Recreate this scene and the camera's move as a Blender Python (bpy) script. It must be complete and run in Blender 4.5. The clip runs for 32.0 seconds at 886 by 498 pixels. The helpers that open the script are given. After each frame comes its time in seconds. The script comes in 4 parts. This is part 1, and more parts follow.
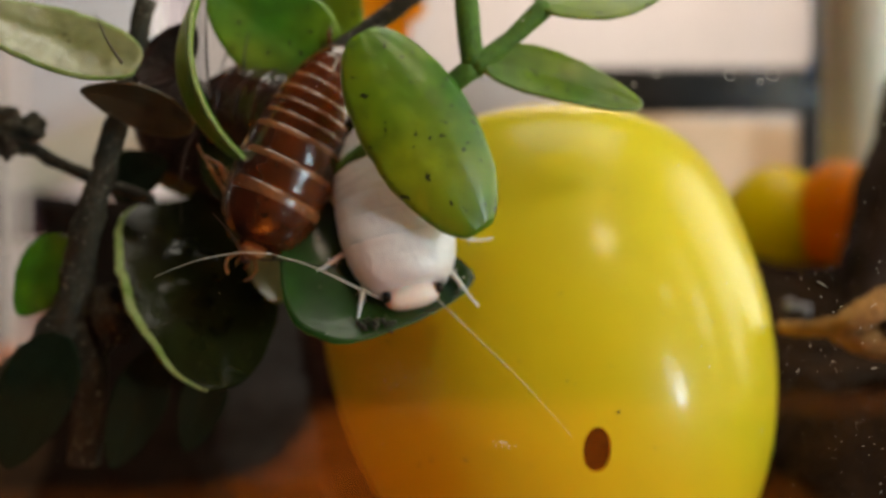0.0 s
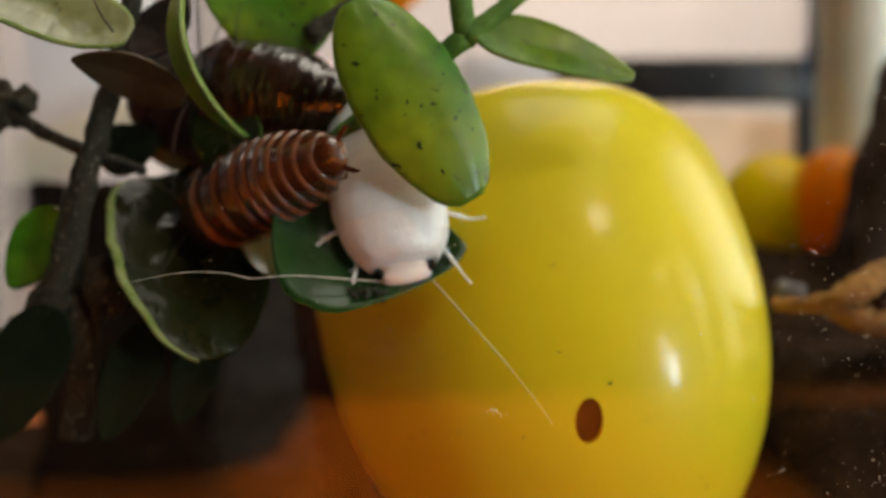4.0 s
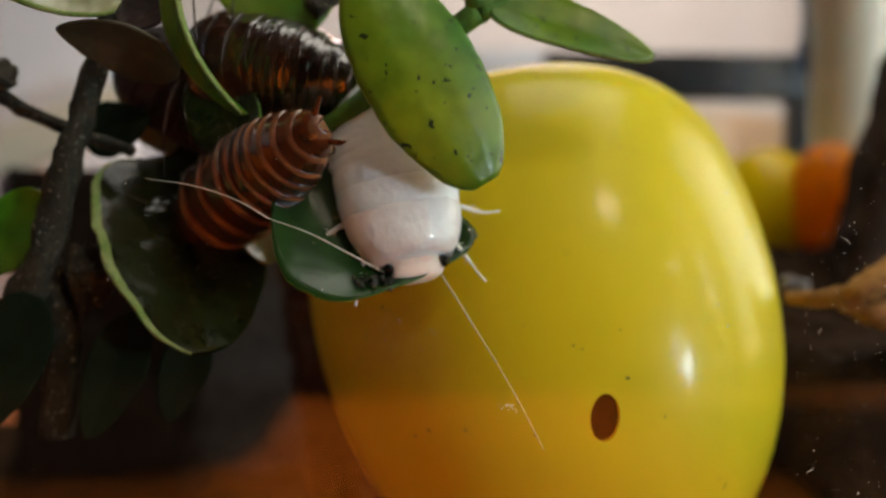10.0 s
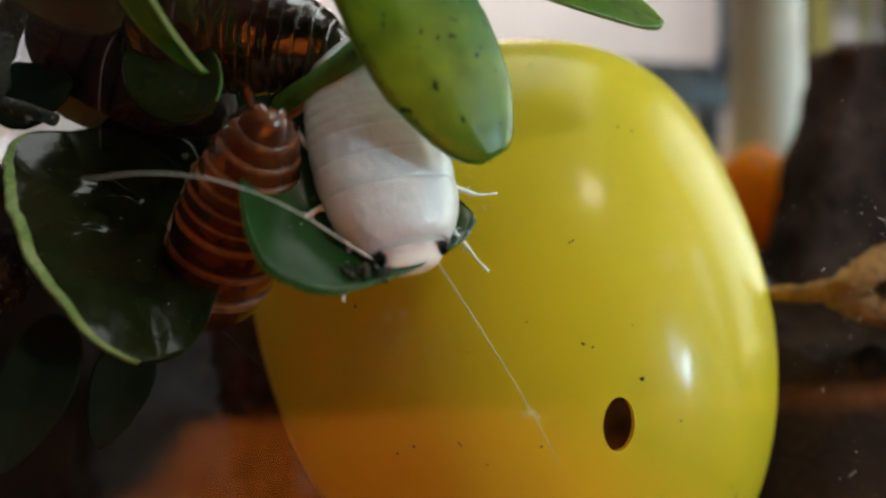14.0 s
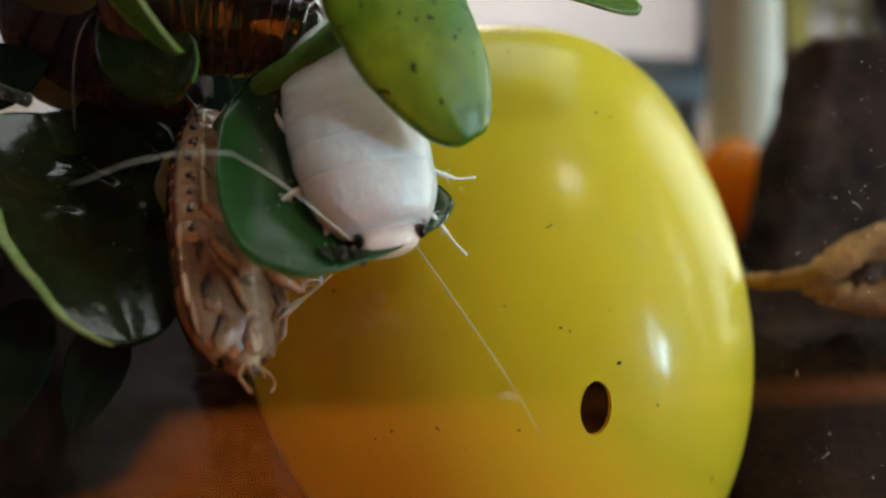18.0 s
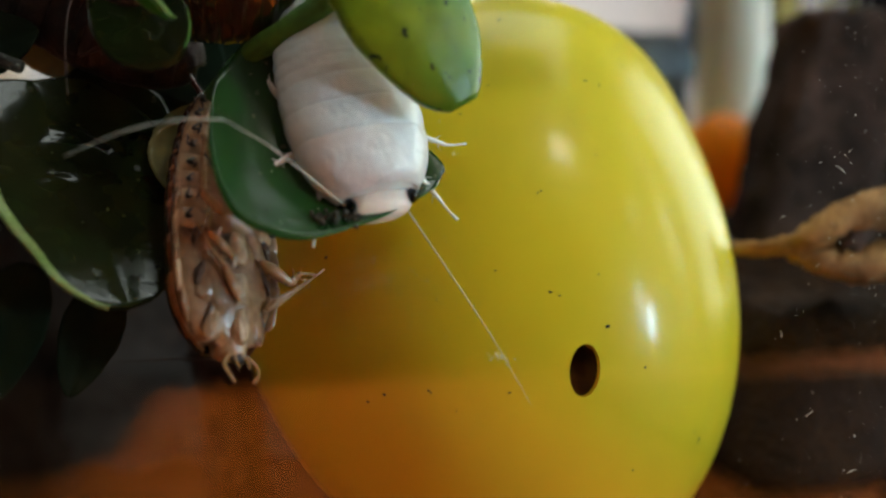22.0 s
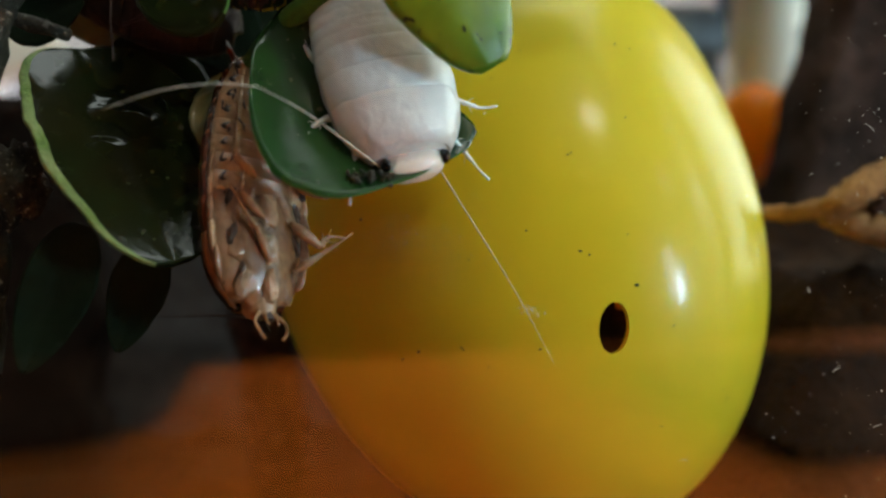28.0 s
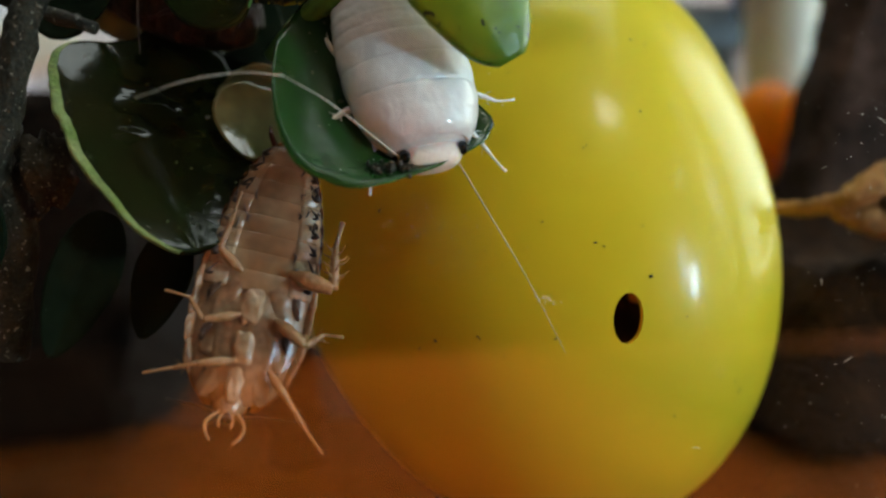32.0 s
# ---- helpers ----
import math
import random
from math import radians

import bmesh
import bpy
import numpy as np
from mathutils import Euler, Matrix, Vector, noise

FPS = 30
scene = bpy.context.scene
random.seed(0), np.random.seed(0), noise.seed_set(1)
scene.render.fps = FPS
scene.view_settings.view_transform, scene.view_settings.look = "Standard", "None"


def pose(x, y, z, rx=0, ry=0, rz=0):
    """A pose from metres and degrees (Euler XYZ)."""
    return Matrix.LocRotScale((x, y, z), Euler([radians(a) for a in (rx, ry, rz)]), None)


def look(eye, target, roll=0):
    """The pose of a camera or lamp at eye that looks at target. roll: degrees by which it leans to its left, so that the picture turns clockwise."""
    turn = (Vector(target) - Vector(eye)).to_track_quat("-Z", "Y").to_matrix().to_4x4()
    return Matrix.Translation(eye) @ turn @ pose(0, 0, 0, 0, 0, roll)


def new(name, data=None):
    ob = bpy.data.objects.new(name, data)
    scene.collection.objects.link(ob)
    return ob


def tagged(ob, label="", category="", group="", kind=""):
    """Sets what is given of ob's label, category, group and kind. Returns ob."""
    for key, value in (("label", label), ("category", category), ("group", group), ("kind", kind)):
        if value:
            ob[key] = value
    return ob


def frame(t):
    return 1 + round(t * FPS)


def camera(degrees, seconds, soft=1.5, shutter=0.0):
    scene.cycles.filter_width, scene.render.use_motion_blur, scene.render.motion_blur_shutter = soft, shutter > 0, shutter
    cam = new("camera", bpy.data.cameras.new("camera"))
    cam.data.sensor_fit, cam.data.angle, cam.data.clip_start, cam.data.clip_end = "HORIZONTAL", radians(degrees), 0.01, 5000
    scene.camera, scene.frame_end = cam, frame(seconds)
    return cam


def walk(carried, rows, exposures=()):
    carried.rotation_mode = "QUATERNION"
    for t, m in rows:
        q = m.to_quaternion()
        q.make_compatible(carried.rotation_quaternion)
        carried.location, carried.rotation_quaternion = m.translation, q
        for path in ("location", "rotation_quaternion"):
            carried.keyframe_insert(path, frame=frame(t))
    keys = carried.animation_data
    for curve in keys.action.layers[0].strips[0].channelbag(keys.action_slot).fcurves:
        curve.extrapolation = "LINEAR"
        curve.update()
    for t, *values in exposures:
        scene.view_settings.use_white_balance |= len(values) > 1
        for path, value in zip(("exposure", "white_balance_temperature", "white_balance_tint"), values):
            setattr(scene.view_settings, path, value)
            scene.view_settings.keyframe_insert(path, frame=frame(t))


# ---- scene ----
cam = camera(55.0, 32.0, soft=2.4)
cam.data.dof.use_dof = True
cam.data.dof.focus_distance = 0.059
cam.data.dof.aperture_fstop = 17.0
PATH = [
    (0.0, pose(0.00000, -0.10000, 0.05000, 89.752, 0.169, -0.000)),
    (0.5, pose(0.00035, -0.10047, 0.05001, 89.766, 0.357, 0.058)),
    (1.0, pose(0.00030, -0.10006, 0.04917, 89.774, 0.271, -0.096)),
    (1.5, pose(-0.00060, -0.09954, 0.04843, 89.727, 0.131, -0.457)),
    (2.0, pose(-0.00028, -0.09971, 0.04883, 89.981, 0.254, -0.256)),
    (2.5, pose(-0.00004, -0.09984, 0.04875, 89.849, 0.150, -0.264)),
    (3.0, pose(0.00017, -0.09984, 0.04772, 89.731, 0.128, -0.193)),
    (3.5, pose(0.00058, -0.09994, 0.04767, 89.790, 0.137, -0.073)),
    (5.5, pose(0.00022, -0.09961, 0.04716, 89.673, 0.119, -0.373)),
    (6.0, pose(0.00016, -0.09905, 0.04725, 89.607, -0.094, -0.627)),
    (6.5, pose(-0.00085, -0.09807, 0.04663, 89.644, -0.037, -0.862)),
    (7.0, pose(-0.00135, -0.09679, 0.04629, 89.697, -0.005, -0.919)),
    (7.5, pose(-0.00195, -0.09641, 0.04624, 89.854, -0.051, -1.140)),
    (8.0, pose(-0.00172, -0.09672, 0.04622, 89.681, -0.102, -1.312)),
    (8.5, pose(-0.00156, -0.09663, 0.04595, 89.793, -0.128, -1.406)),
    (9.0, pose(-0.00225, -0.09651, 0.04565, 89.675, -0.426, -1.597)),
    (9.5, pose(-0.00205, -0.09648, 0.04603, 89.861, -0.247, -1.665)),
    (10.0, pose(-0.00215, -0.09608, 0.04646, 89.854, -0.228, -1.812)),
    (10.5, pose(-0.00306, -0.09540, 0.04729, 89.990, -0.209, -2.253)),
    (11.0, pose(-0.00533, -0.09060, 0.04304, 90.497, -0.398, -3.627)),
    (11.5, pose(-0.00710, -0.08770, 0.04405, 91.972, -0.333, -5.271)),
    (12.0, pose(-0.00768, -0.08704, 0.04467, 91.631, -0.194, -8.304)),
    (12.5, pose(-0.00840, -0.08702, 0.04505, 91.530, -0.095, -9.488)),
    (13.0, pose(-0.00969, -0.08669, 0.04554, 91.233, -0.081, -9.911)),
    (13.5, pose(-0.01003, -0.08682, 0.04501, 91.414, 0.155, -10.092)),
    (14.0, pose(-0.00967, -0.08652, 0.04421, 91.162, 0.232, -10.067)),
    (14.5, pose(-0.00901, -0.08629, 0.04341, 91.408, 0.119, -10.109)),
    (16.5, pose(-0.00956, -0.08619, 0.04356, 91.231, 0.044, -10.921)),
    (17.0, pose(-0.00921, -0.08617, 0.04329, 91.171, 0.111, -10.998)),
    (17.5, pose(-0.00924, -0.08609, 0.04320, 91.177, 0.167, -11.215)),
    (18.0, pose(-0.00951, -0.08645, 0.04336, 90.911, 0.129, -11.402)),
    (18.5, pose(-0.00977, -0.08686, 0.04286, 90.355, 0.178, -11.527)),
    (19.0, pose(-0.00982, -0.08704, 0.04277, 89.748, 0.275, -11.675)),
    (19.5, pose(-0.00964, -0.08704, 0.04266, 89.663, 0.258, -11.809)),
    (20.0, pose(-0.00939, -0.08685, 0.04236, 89.605, 0.262, -11.873)),
    (20.5, pose(-0.00955, -0.08699, 0.04232, 89.734, 0.274, -12.018)),
    (21.0, pose(-0.00971, -0.08701, 0.04244, 89.635, 0.278, -12.182)),
    (21.5, pose(-0.00976, -0.08715, 0.04247, 89.622, 0.279, -12.062)),
    (22.0, pose(-0.00973, -0.08717, 0.04238, 89.524, 0.272, -12.049)),
    (22.5, pose(-0.00962, -0.08709, 0.04222, 89.403, 0.311, -12.016)),
    (23.0, pose(-0.00961, -0.08701, 0.04204, 89.274, 0.396, -11.910)),
    (23.5, pose(-0.00966, -0.08718, 0.04208, 89.266, 0.336, -11.764)),
    (24.0, pose(-0.00994, -0.08705, 0.04204, 89.195, 0.424, -11.818)),
    (24.5, pose(-0.00995, -0.08755, 0.04197, 89.151, 0.456, -10.781)),
    (25.0, pose(-0.01018, -0.08956, 0.04216, 88.963, 0.539, -10.775)),
    (25.4, pose(-0.01015, -0.08975, 0.04038, 88.985, 0.580, -10.380)),
    (25.5, pose(-0.01016, -0.08979, 0.03994, 88.997, 0.603, -10.249)),
    (27.5, pose(-0.01006, -0.08886, 0.04036, 88.297, 0.715, -10.171)),
    (28.0, pose(-0.01015, -0.08873, 0.04088, 88.303, 0.512, -9.969)),
    (28.5, pose(-0.01003, -0.08926, 0.04136, 88.265, 0.338, -9.799)),
    (29.0, pose(-0.00998, -0.08938, 0.04126, 88.262, 0.268, -9.750)),
    (29.5, pose(-0.01004, -0.08924, 0.04071, 88.264, 0.199, -9.897)),
    (30.0, pose(-0.01058, -0.08943, 0.04085, 88.086, 0.217, -9.770)),
    (30.5, pose(-0.01043, -0.08957, 0.04046, 88.179, 0.211, -9.585)),
    (31.0, pose(-0.01049, -0.08932, 0.04009, 88.269, 0.189, -9.650)),
    (31.5, pose(-0.01077, -0.08959, 0.04042, 88.098, 0.159, -9.526)),
    (32.0, pose(-0.01076, -0.08976, 0.04021, 88.321, 0.203, -9.194)),
]
EXPOSURES = [(0.0, 3.14, 8150, 17), (6.0, 3.08, 8050, 17), (9.0, 2.98, 7950, 17), (13.0, 3.04, 7000, 11), (20.0, 3.06, 6700, 6), (25.0, 3.17, 6650, 5), (32.0, 3.15, 6600, 5)]
walk(cam, PATH, EXPOSURES)

# ---- world and light ----
MM = 0.001
world = bpy.data.worlds.new("sky")
scene.world = world
world.use_nodes = True
_wn = world.node_tree.nodes
_sky = _wn.new("ShaderNodeTexSky")
_sky.sky_type, _sky.sun_disc, _sky.sun_elevation, _sky.sun_rotation = "NISHITA", False, radians(35), radians(60)
world.node_tree.links.new(_sky.outputs[0], _wn["Background"].inputs[0])
_wn["Background"].inputs[1].default_value = 0.028


def area_lamp(name, at, target, sx, sy, watts, colour):
    data = bpy.data.lights.new(name, "AREA")
    data.shape, data.size, data.size_y, data.energy, data.color = "RECTANGLE", sx, sy, watts, colour
    ob = new(name, data)
    ob.matrix_world = look(at, target)
    return ob


# daylight in the side windows' openings, a ceiling light, added fill lamps, and the sun on the table before the tank
COOL = (0.52, 0.80, 1.0)
area_lamp("window_and_fill_light", (1.17, -0.795, 0.085), (0, -0.795, 0.085), 0.08, 0.19, 1.05, COOL)
area_lamp("window_and_fill_light", (1.17, -0.945, 0.20), (0, -0.945, 0.20), 0.05, 0.30, 0.50, COOL)
area_lamp("window_and_fill_light", (1.17, -0.690, 0.705), (0, -0.690, 0.705), 0.07, 0.09, 0.10, COOL)
area_lamp("window_and_fill_light", (1.17, -0.265, 0.44), (0, -0.265, 0.44), 0.06, 0.26, 0.16, COOL)
# broad soft fill from the right, added; no such window is known
area_lamp("window_and_fill_light", (1.17, 0.66, 0.25), (0, 0.50, 0.10), 1.2, 1.6, 1.75, (0.80, 1.0, 0.90))
# stands in for the ceiling lamp mirrored in the egg
area_lamp("window_and_fill_light", (0.95, -1.33, 1.695), (0.95, -1.33, 0), 0.32, 0.32, 1.9, (1.0, 0.97, 0.80))
# overhead fill lamp, added to brighten the egg and leaves evenly
area_lamp("window_and_fill_light", (0.45, -0.10, 1.695), (0.45, -0.10, 0), 1.25, 1.25, 2.15, (0.93, 1.0, 0.92))
# added lamp that only washes the far wall and background
area_lamp("window_and_fill_light", (0.4, 1.42, 1.66), (0.4, 1.8, 1.30), 0.36, 0.36, 3.6, (1.0, 0.93, 0.92))
sun = new("sun", bpy.data.lights.new("sun", "SUN"))
sun.data.energy, sun.data.angle, sun.data.color = 1.9, radians(0.5), (1.0, 0.92, 0.78)
sun.matrix_world = look((0, 0, 0), (-1.0, 0.25, -0.6))


# ---- materials ----
def mat(name, base, rough=0.5, second=None, scale=400.0, amount=0.6, bump=0.0, bump_scale=None, sss=0.0, sss_radius=(0.002, 0.001, 0.0006),
        metal=0.0, coat=0.0, spec=0.5, trans=0.0, glow=None, detail=4.0, fine=0.25, spots=None):
    m = bpy.data.materials.new(name)
    m.use_nodes = True
    n, l = m.node_tree.nodes, m.node_tree.links
    b = n["Principled BSDF"]
    b.inputs["Roughness"].default_value = rough
    b.inputs["Metallic"].default_value = metal
    b.inputs["Coat Weight"].default_value = coat
    b.inputs["Coat Roughness"].default_value = 0.08
    b.inputs["Specular IOR Level"].default_value = spec
    b.inputs["Transmission Weight"].default_value = trans
    if sss:
        b.inputs["Subsurface Weight"].default_value = sss
        b.inputs["Subsurface Radius"].default_value = sss_radius
        b.inputs["Subsurface Scale"].default_value = 1.0
    second = second or tuple(c * 0.7 for c in base)
    co = n.new("ShaderNodeTexCoord")
    big = n.new("ShaderNodeTexNoise")
    big.inputs["Scale"].default_value, big.inputs["Detail"].default_value = scale, detail
    small = n.new("ShaderNodeTexNoise")
    small.inputs["Scale"].default_value, small.inputs["Detail"].default_value = scale * 7.3, 3.0
    for k in (big, small):
        l.new(co.outputs["Object"], k.inputs["Vector"])
    mix = n.new("ShaderNodeMix")
    mix.data_type = "RGBA"
    mix.inputs[6].default_value, mix.inputs[7].default_value = (*base, 1), (*second, 1)
    ramp = n.new("ShaderNodeMapRange")
    ramp.inputs[1].default_value, ramp.inputs[2].default_value, ramp.inputs[4].default_value = 0.35, 0.68, amount
    l.new(big.outputs[0], ramp.inputs[0])
    l.new(ramp.outputs[0], mix.inputs[0])
    hue = n.new("ShaderNodeHueSaturation")
    val = n.new("ShaderNodeMapRange")
    val.inputs[1].default_value, val.inputs[2].default_value = 0.3, 0.7
    val.inputs[3].default_value, val.inputs[4].default_value = 1.0 - fine, 1.0 + fine
    l.new(small.outputs[0], val.inputs[0])
    l.new(val.outputs[0], hue.inputs["Value"])
    l.new(mix.outputs[2], hue.inputs["Color"])
    last = hue.outputs[0]
    if spots:
        dots = n.new("ShaderNodeTexNoise")
        dots.inputs["Scale"].default_value, dots.inputs["Detail"].default_value = spots[0], 2.0
        l.new(co.outputs["Object"], dots.inputs["Vector"])
        cut = n.new("ShaderNodeMapRange")
        cut.inputs[1].default_value, cut.inputs[2].default_value = spots[1], spots[1] + 0.05
        l.new(dots.outputs[0], cut.inputs[0])
        over = n.new("ShaderNodeMix")
        over.data_type = "RGBA"
        over.inputs[7].default_value = (*spots[2], 1)
        l.new(cut.outputs[0], over.inputs[0])
        l.new(last, over.inputs[6])
        last = over.outputs[2]
    l.new(last, b.inputs["Base Color"])
    if bump:
        bn = n.new("ShaderNodeTexNoise")
        bn.inputs["Scale"].default_value, bn.inputs["Detail"].default_value = bump_scale or scale * 3, 5.0
        l.new(co.outputs["Object"], bn.inputs["Vector"])
        bp = n.new("ShaderNodeBump")
        bp.inputs["Strength"].default_value, bp.inputs["Distance"].default_value = bump, 0.0004
        l.new(bn.outputs[0], bp.inputs["Height"])
        l.new(bp.outputs[0], b.inputs["Normal"])
    if glow:
        b.inputs["Emission Color"].default_value, b.inputs["Emission Strength"].default_value = (*glow[:3], 1), glow[3]
    return m


def glass_mat(name, tint=(1, 1, 1)):
    """A clear thin pane: light passes straight, and its faces mirror a little."""
    m = bpy.data.materials.new(name)
    m.use_nodes = True
    n, l = m.node_tree.nodes, m.node_tree.links
    n.remove(n["Principled BSDF"])
    clear, gloss = n.new("ShaderNodeBsdfTransparent"), n.new("ShaderNodeBsdfGlossy")
    clear.inputs["Color"].default_value, gloss.inputs["Roughness"].default_value = (*tint, 1), 0.0
    edge, mx = n.new("ShaderNodeFresnel"), n.new("ShaderNodeMixShader")
    edge.inputs["IOR"].default_value = 1.5
    l.new(edge.outputs[0], mx.inputs[0])
    l.new(clear.outputs[0], mx.inputs[1])
    l.new(gloss.outputs[0], mx.inputs[2])
    l.new(mx.outputs[0], n["Material Output"].inputs[0])
    return m


def shell_mat(name, base, through_colour, share, rough=0.34):
    """Thin moulded plastic that lets part of the light pass."""
    m = mat(name, base, rough, tuple(c * 0.93 for c in base), 60, 0.6, 0.07, 420, coat=0.28, spec=0.16, fine=0.03)
    n, l = m.node_tree.nodes, m.node_tree.links
    b = n["Principled BSDF"]
    b.inputs["Coat Roughness"].default_value = 0.125
    tr = n.new("ShaderNodeBsdfTranslucent")
    tr.inputs["Color"].default_value = (*through_colour, 1)
    mx = n.new("ShaderNodeMixShader")
    mx.inputs[0].default_value = share
    l.new(b.outputs[0], mx.inputs[1])
    l.new(tr.outputs[0], mx.inputs[2])
    l.new(mx.outputs[0], n["Material Output"].inputs[0])
    return m


EGG_YELLOW = shell_mat("yellow_plastic", (0.74, 0.69, 0.032), (0.95, 0.34, 0.002), 0.32)
EGG_ORANGE = shell_mat("orange_plastic", (0.95, 0.42, 0.015), (0.98, 0.46, 0.015), 0.55)
EGG_AMBER = shell_mat("amber_plastic", (0.93, 0.72, 0.015), (0.98, 0.70, 0.01), 0.36)
CUP_YELLOW = shell_mat("pale_yellow_plastic", (0.66, 0.66, 0.30), (0.75, 0.74, 0.32), 0.5)
LEAF = mat("leaf_green", (0.024, 0.115, 0.006), 0.32, (0.18, 0.23, 0.010), 85, 1.0, 0.28, 600, sss=0.25, sss_radius=(0.001, 0.0014, 0.0003), spec=0.35, fine=0.18, spots=(1300, 0.65, (0.012, 0.02, 0.006)))
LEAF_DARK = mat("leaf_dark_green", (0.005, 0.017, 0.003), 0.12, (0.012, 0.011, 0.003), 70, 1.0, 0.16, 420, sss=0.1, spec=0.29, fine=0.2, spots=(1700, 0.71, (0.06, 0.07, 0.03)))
# shaded copy of the leaf green: shade is put into the near-black colour
LEAF_SHADED = mat("leaf_shaded", (0.004, 0.008, 0.003), 0.7, (0.006, 0.011, 0.004), 120, 0.9, 0.4, 700, spec=0.06, fine=0.2)
LEAF_TEAL = mat("leaf_teal_green", (0.009, 0.040, 0.007), 0.2, (0.011, 0.014, 0.002), 62, 1.0, 0.2, 500, sss=0.1, spec=0.4, fine=0.2, spots=(1500, 0.68, (0.07, 0.08, 0.04)))
LEAF_OLIVE = mat("leaf_olive", (0.12, 0.125, 0.042), 0.16, (0.20, 0.19, 0.09), 110, 1.0, 0.7, 420, sss=0.15, coat=0.6, fine=0.18, spots=(500, 0.70, (0.03, 0.025, 0.012)))
LEAF_BROWN = mat("leaf_brown", (0.055, 0.045, 0.018), 0.4, (0.035, 0.022, 0.012), 160, 0.8, 0.3, 900, fine=0.2)
LEAF_RIM = mat("leaf_rim", (0.11, 0.17, 0.03), 0.45, (0.24, 0.27, 0.10), 500, 0.8, 0.6, 2000, spec=0.3, fine=0.3)
STEM = mat("stem_green", (0.06, 0.15, 0.015), 0.6, (0.03, 0.09, 0.012), 300, 0.8, 0.4, 2500, spec=0.25, fine=0.25)
STEM_DARK = mat("stem_dark", (0.018, 0.015, 0.009), 0.6, (0.05, 0.042, 0.026), 500, 0.6, 0.9, 2500, spec=0.2, fine=0.4, spots=(2600, 0.64, (0.20, 0.18, 0.14)))
WHITE_SKIN = mat("white_cuticle", (0.80, 0.83, 0.84), 0.32, (0.68, 0.71, 0.69), 150, 1.0, 0.9, 600, sss=0.4, sss_radius=(0.0016, 0.0012, 0.0009), coat=0.3, fine=0.07)
FRONT_SKIN = mat("pinkish_white_cuticle", (0.80, 0.80, 0.78), 0.30, (0.78, 0.70, 0.66), 110, 0.9, 0.9, 520, sss=0.4, sss_radius=(0.0016, 0.0012, 0.0009), coat=0.35, fine=0.06)
ANTENNA = mat("antenna_cream", (0.50, 0.48, 0.40), 0.4, (0.42, 0.40, 0.32), 500, 0.6, fine=0.15)
WHITE_EDGE = mat("white_margin", (0.86, 0.86, 0.80), 0.25, (0.8, 0.8, 0.72), 300, 0.6, sss=0.4, fine=0.04)
PINK_SKIN = mat("pink_cuticle", (0.80, 0.66, 0.58), 0.35, (0.82, 0.74, 0.68), 300, 0.8, 0.5, 1300, sss=0.4, coat=0.3, fine=0.08)
EYE = mat("eye_black", (0.004, 0.003, 0.003), 0.15, fine=0.1)
CHITIN = mat("brown_cuticle", (0.105, 0.020, 0.004), 0.18, (0.022, 0.006, 0.003), 150, 1.0, 0.25, 700, sss=0.15, coat=0.9, fine=0.22)
CHITIN_DARK = mat("dark_cuticle", (0.010, 0.004, 0.003), 0.15, (0.042, 0.013, 0.005), 160, 0.8, 0.9, 420, coat=0.8, fine=0.3)
CHITIN_RED = mat("reddish_cuticle", (0.026, 0.010, 0.007), 0.5, (0.008, 0.004, 0.003), 260, 1.0, 0.7, 1500, spec=0.2, fine=0.35)
CHITIN_GOLD = mat("golden_brown_margin", (0.040, 0.017, 0.006), 0.16, (0.012, 0.005, 0.003), 350, 1.0, 0.7, 700, coat=0.9, fine=0.3)
MARGIN = mat("pale_margin", (0.21, 0.080, 0.030), 0.25, (0.085, 0.025, 0.010), 300, 1.0, coat=0.6, fine=0.25)
BELLY = mat("belly_tan", (0.27, 0.150, 0.082), 0.2, (0.14, 0.062, 0.028), 260, 1.0, 0.5, 900, sss=0.4, sss_radius=(0.0010, 0.0005, 0.0003), coat=0.6, fine=0.22, spots=(900, 0.68, (0.06, 0.022, 0.010)))
BELLY_SHEEN = mat("belly_sheen", (0.38, 0.235, 0.135), 0.2, (0.23, 0.105, 0.045), 200, 1.0, 0.3, 700, sss=0.4, sss_radius=(0.0012, 0.0007, 0.0004), coat=0.7, fine=0.15)
BELLY_WHITE = mat("belly_cream", (0.44, 0.30, 0.19), 0.18, (0.24, 0.11, 0.045), 300, 1.0, 0.5, 900, sss=0.4, sss_radius=(0.0012, 0.0008, 0.0005), coat=0.8, fine=0.2)
LIMB = mat("limb_amber", (0.36, 0.20, 0.095), 0.2, (0.20, 0.09, 0.036), 450, 0.9, 0.3, 2500, sss=0.4, sss_radius=(0.0008, 0.0004, 0.0002), coat=0.6, fine=0.2)
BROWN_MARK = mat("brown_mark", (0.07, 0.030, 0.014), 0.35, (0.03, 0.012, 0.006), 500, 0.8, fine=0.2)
DARK_MARK = mat("dark_mark", (0.03, 0.012, 0.006), 0.4, fine=0.2)
SPECK = mat("dirt_dark", (0.03, 0.025, 0.015), 0.7, fine=0.3)
DUST = mat("dust_pale", (0.88, 0.84, 0.76), 0.8, fine=0.2)
SUBSTRATE = mat("soil_brown", (0.009, 0.0035, 0.001), 0.9, (0.028, 0.012, 0.004), 260, 0.8, 1.0, 900, spec=0.06, fine=0.5)
BARK = mat("bark_dark", (0.085, 0.050, 0.040), 0.85, (0.026, 0.016, 0.013), 120, 1.0, 1.0, 700, spec=0.08, fine=0.5)
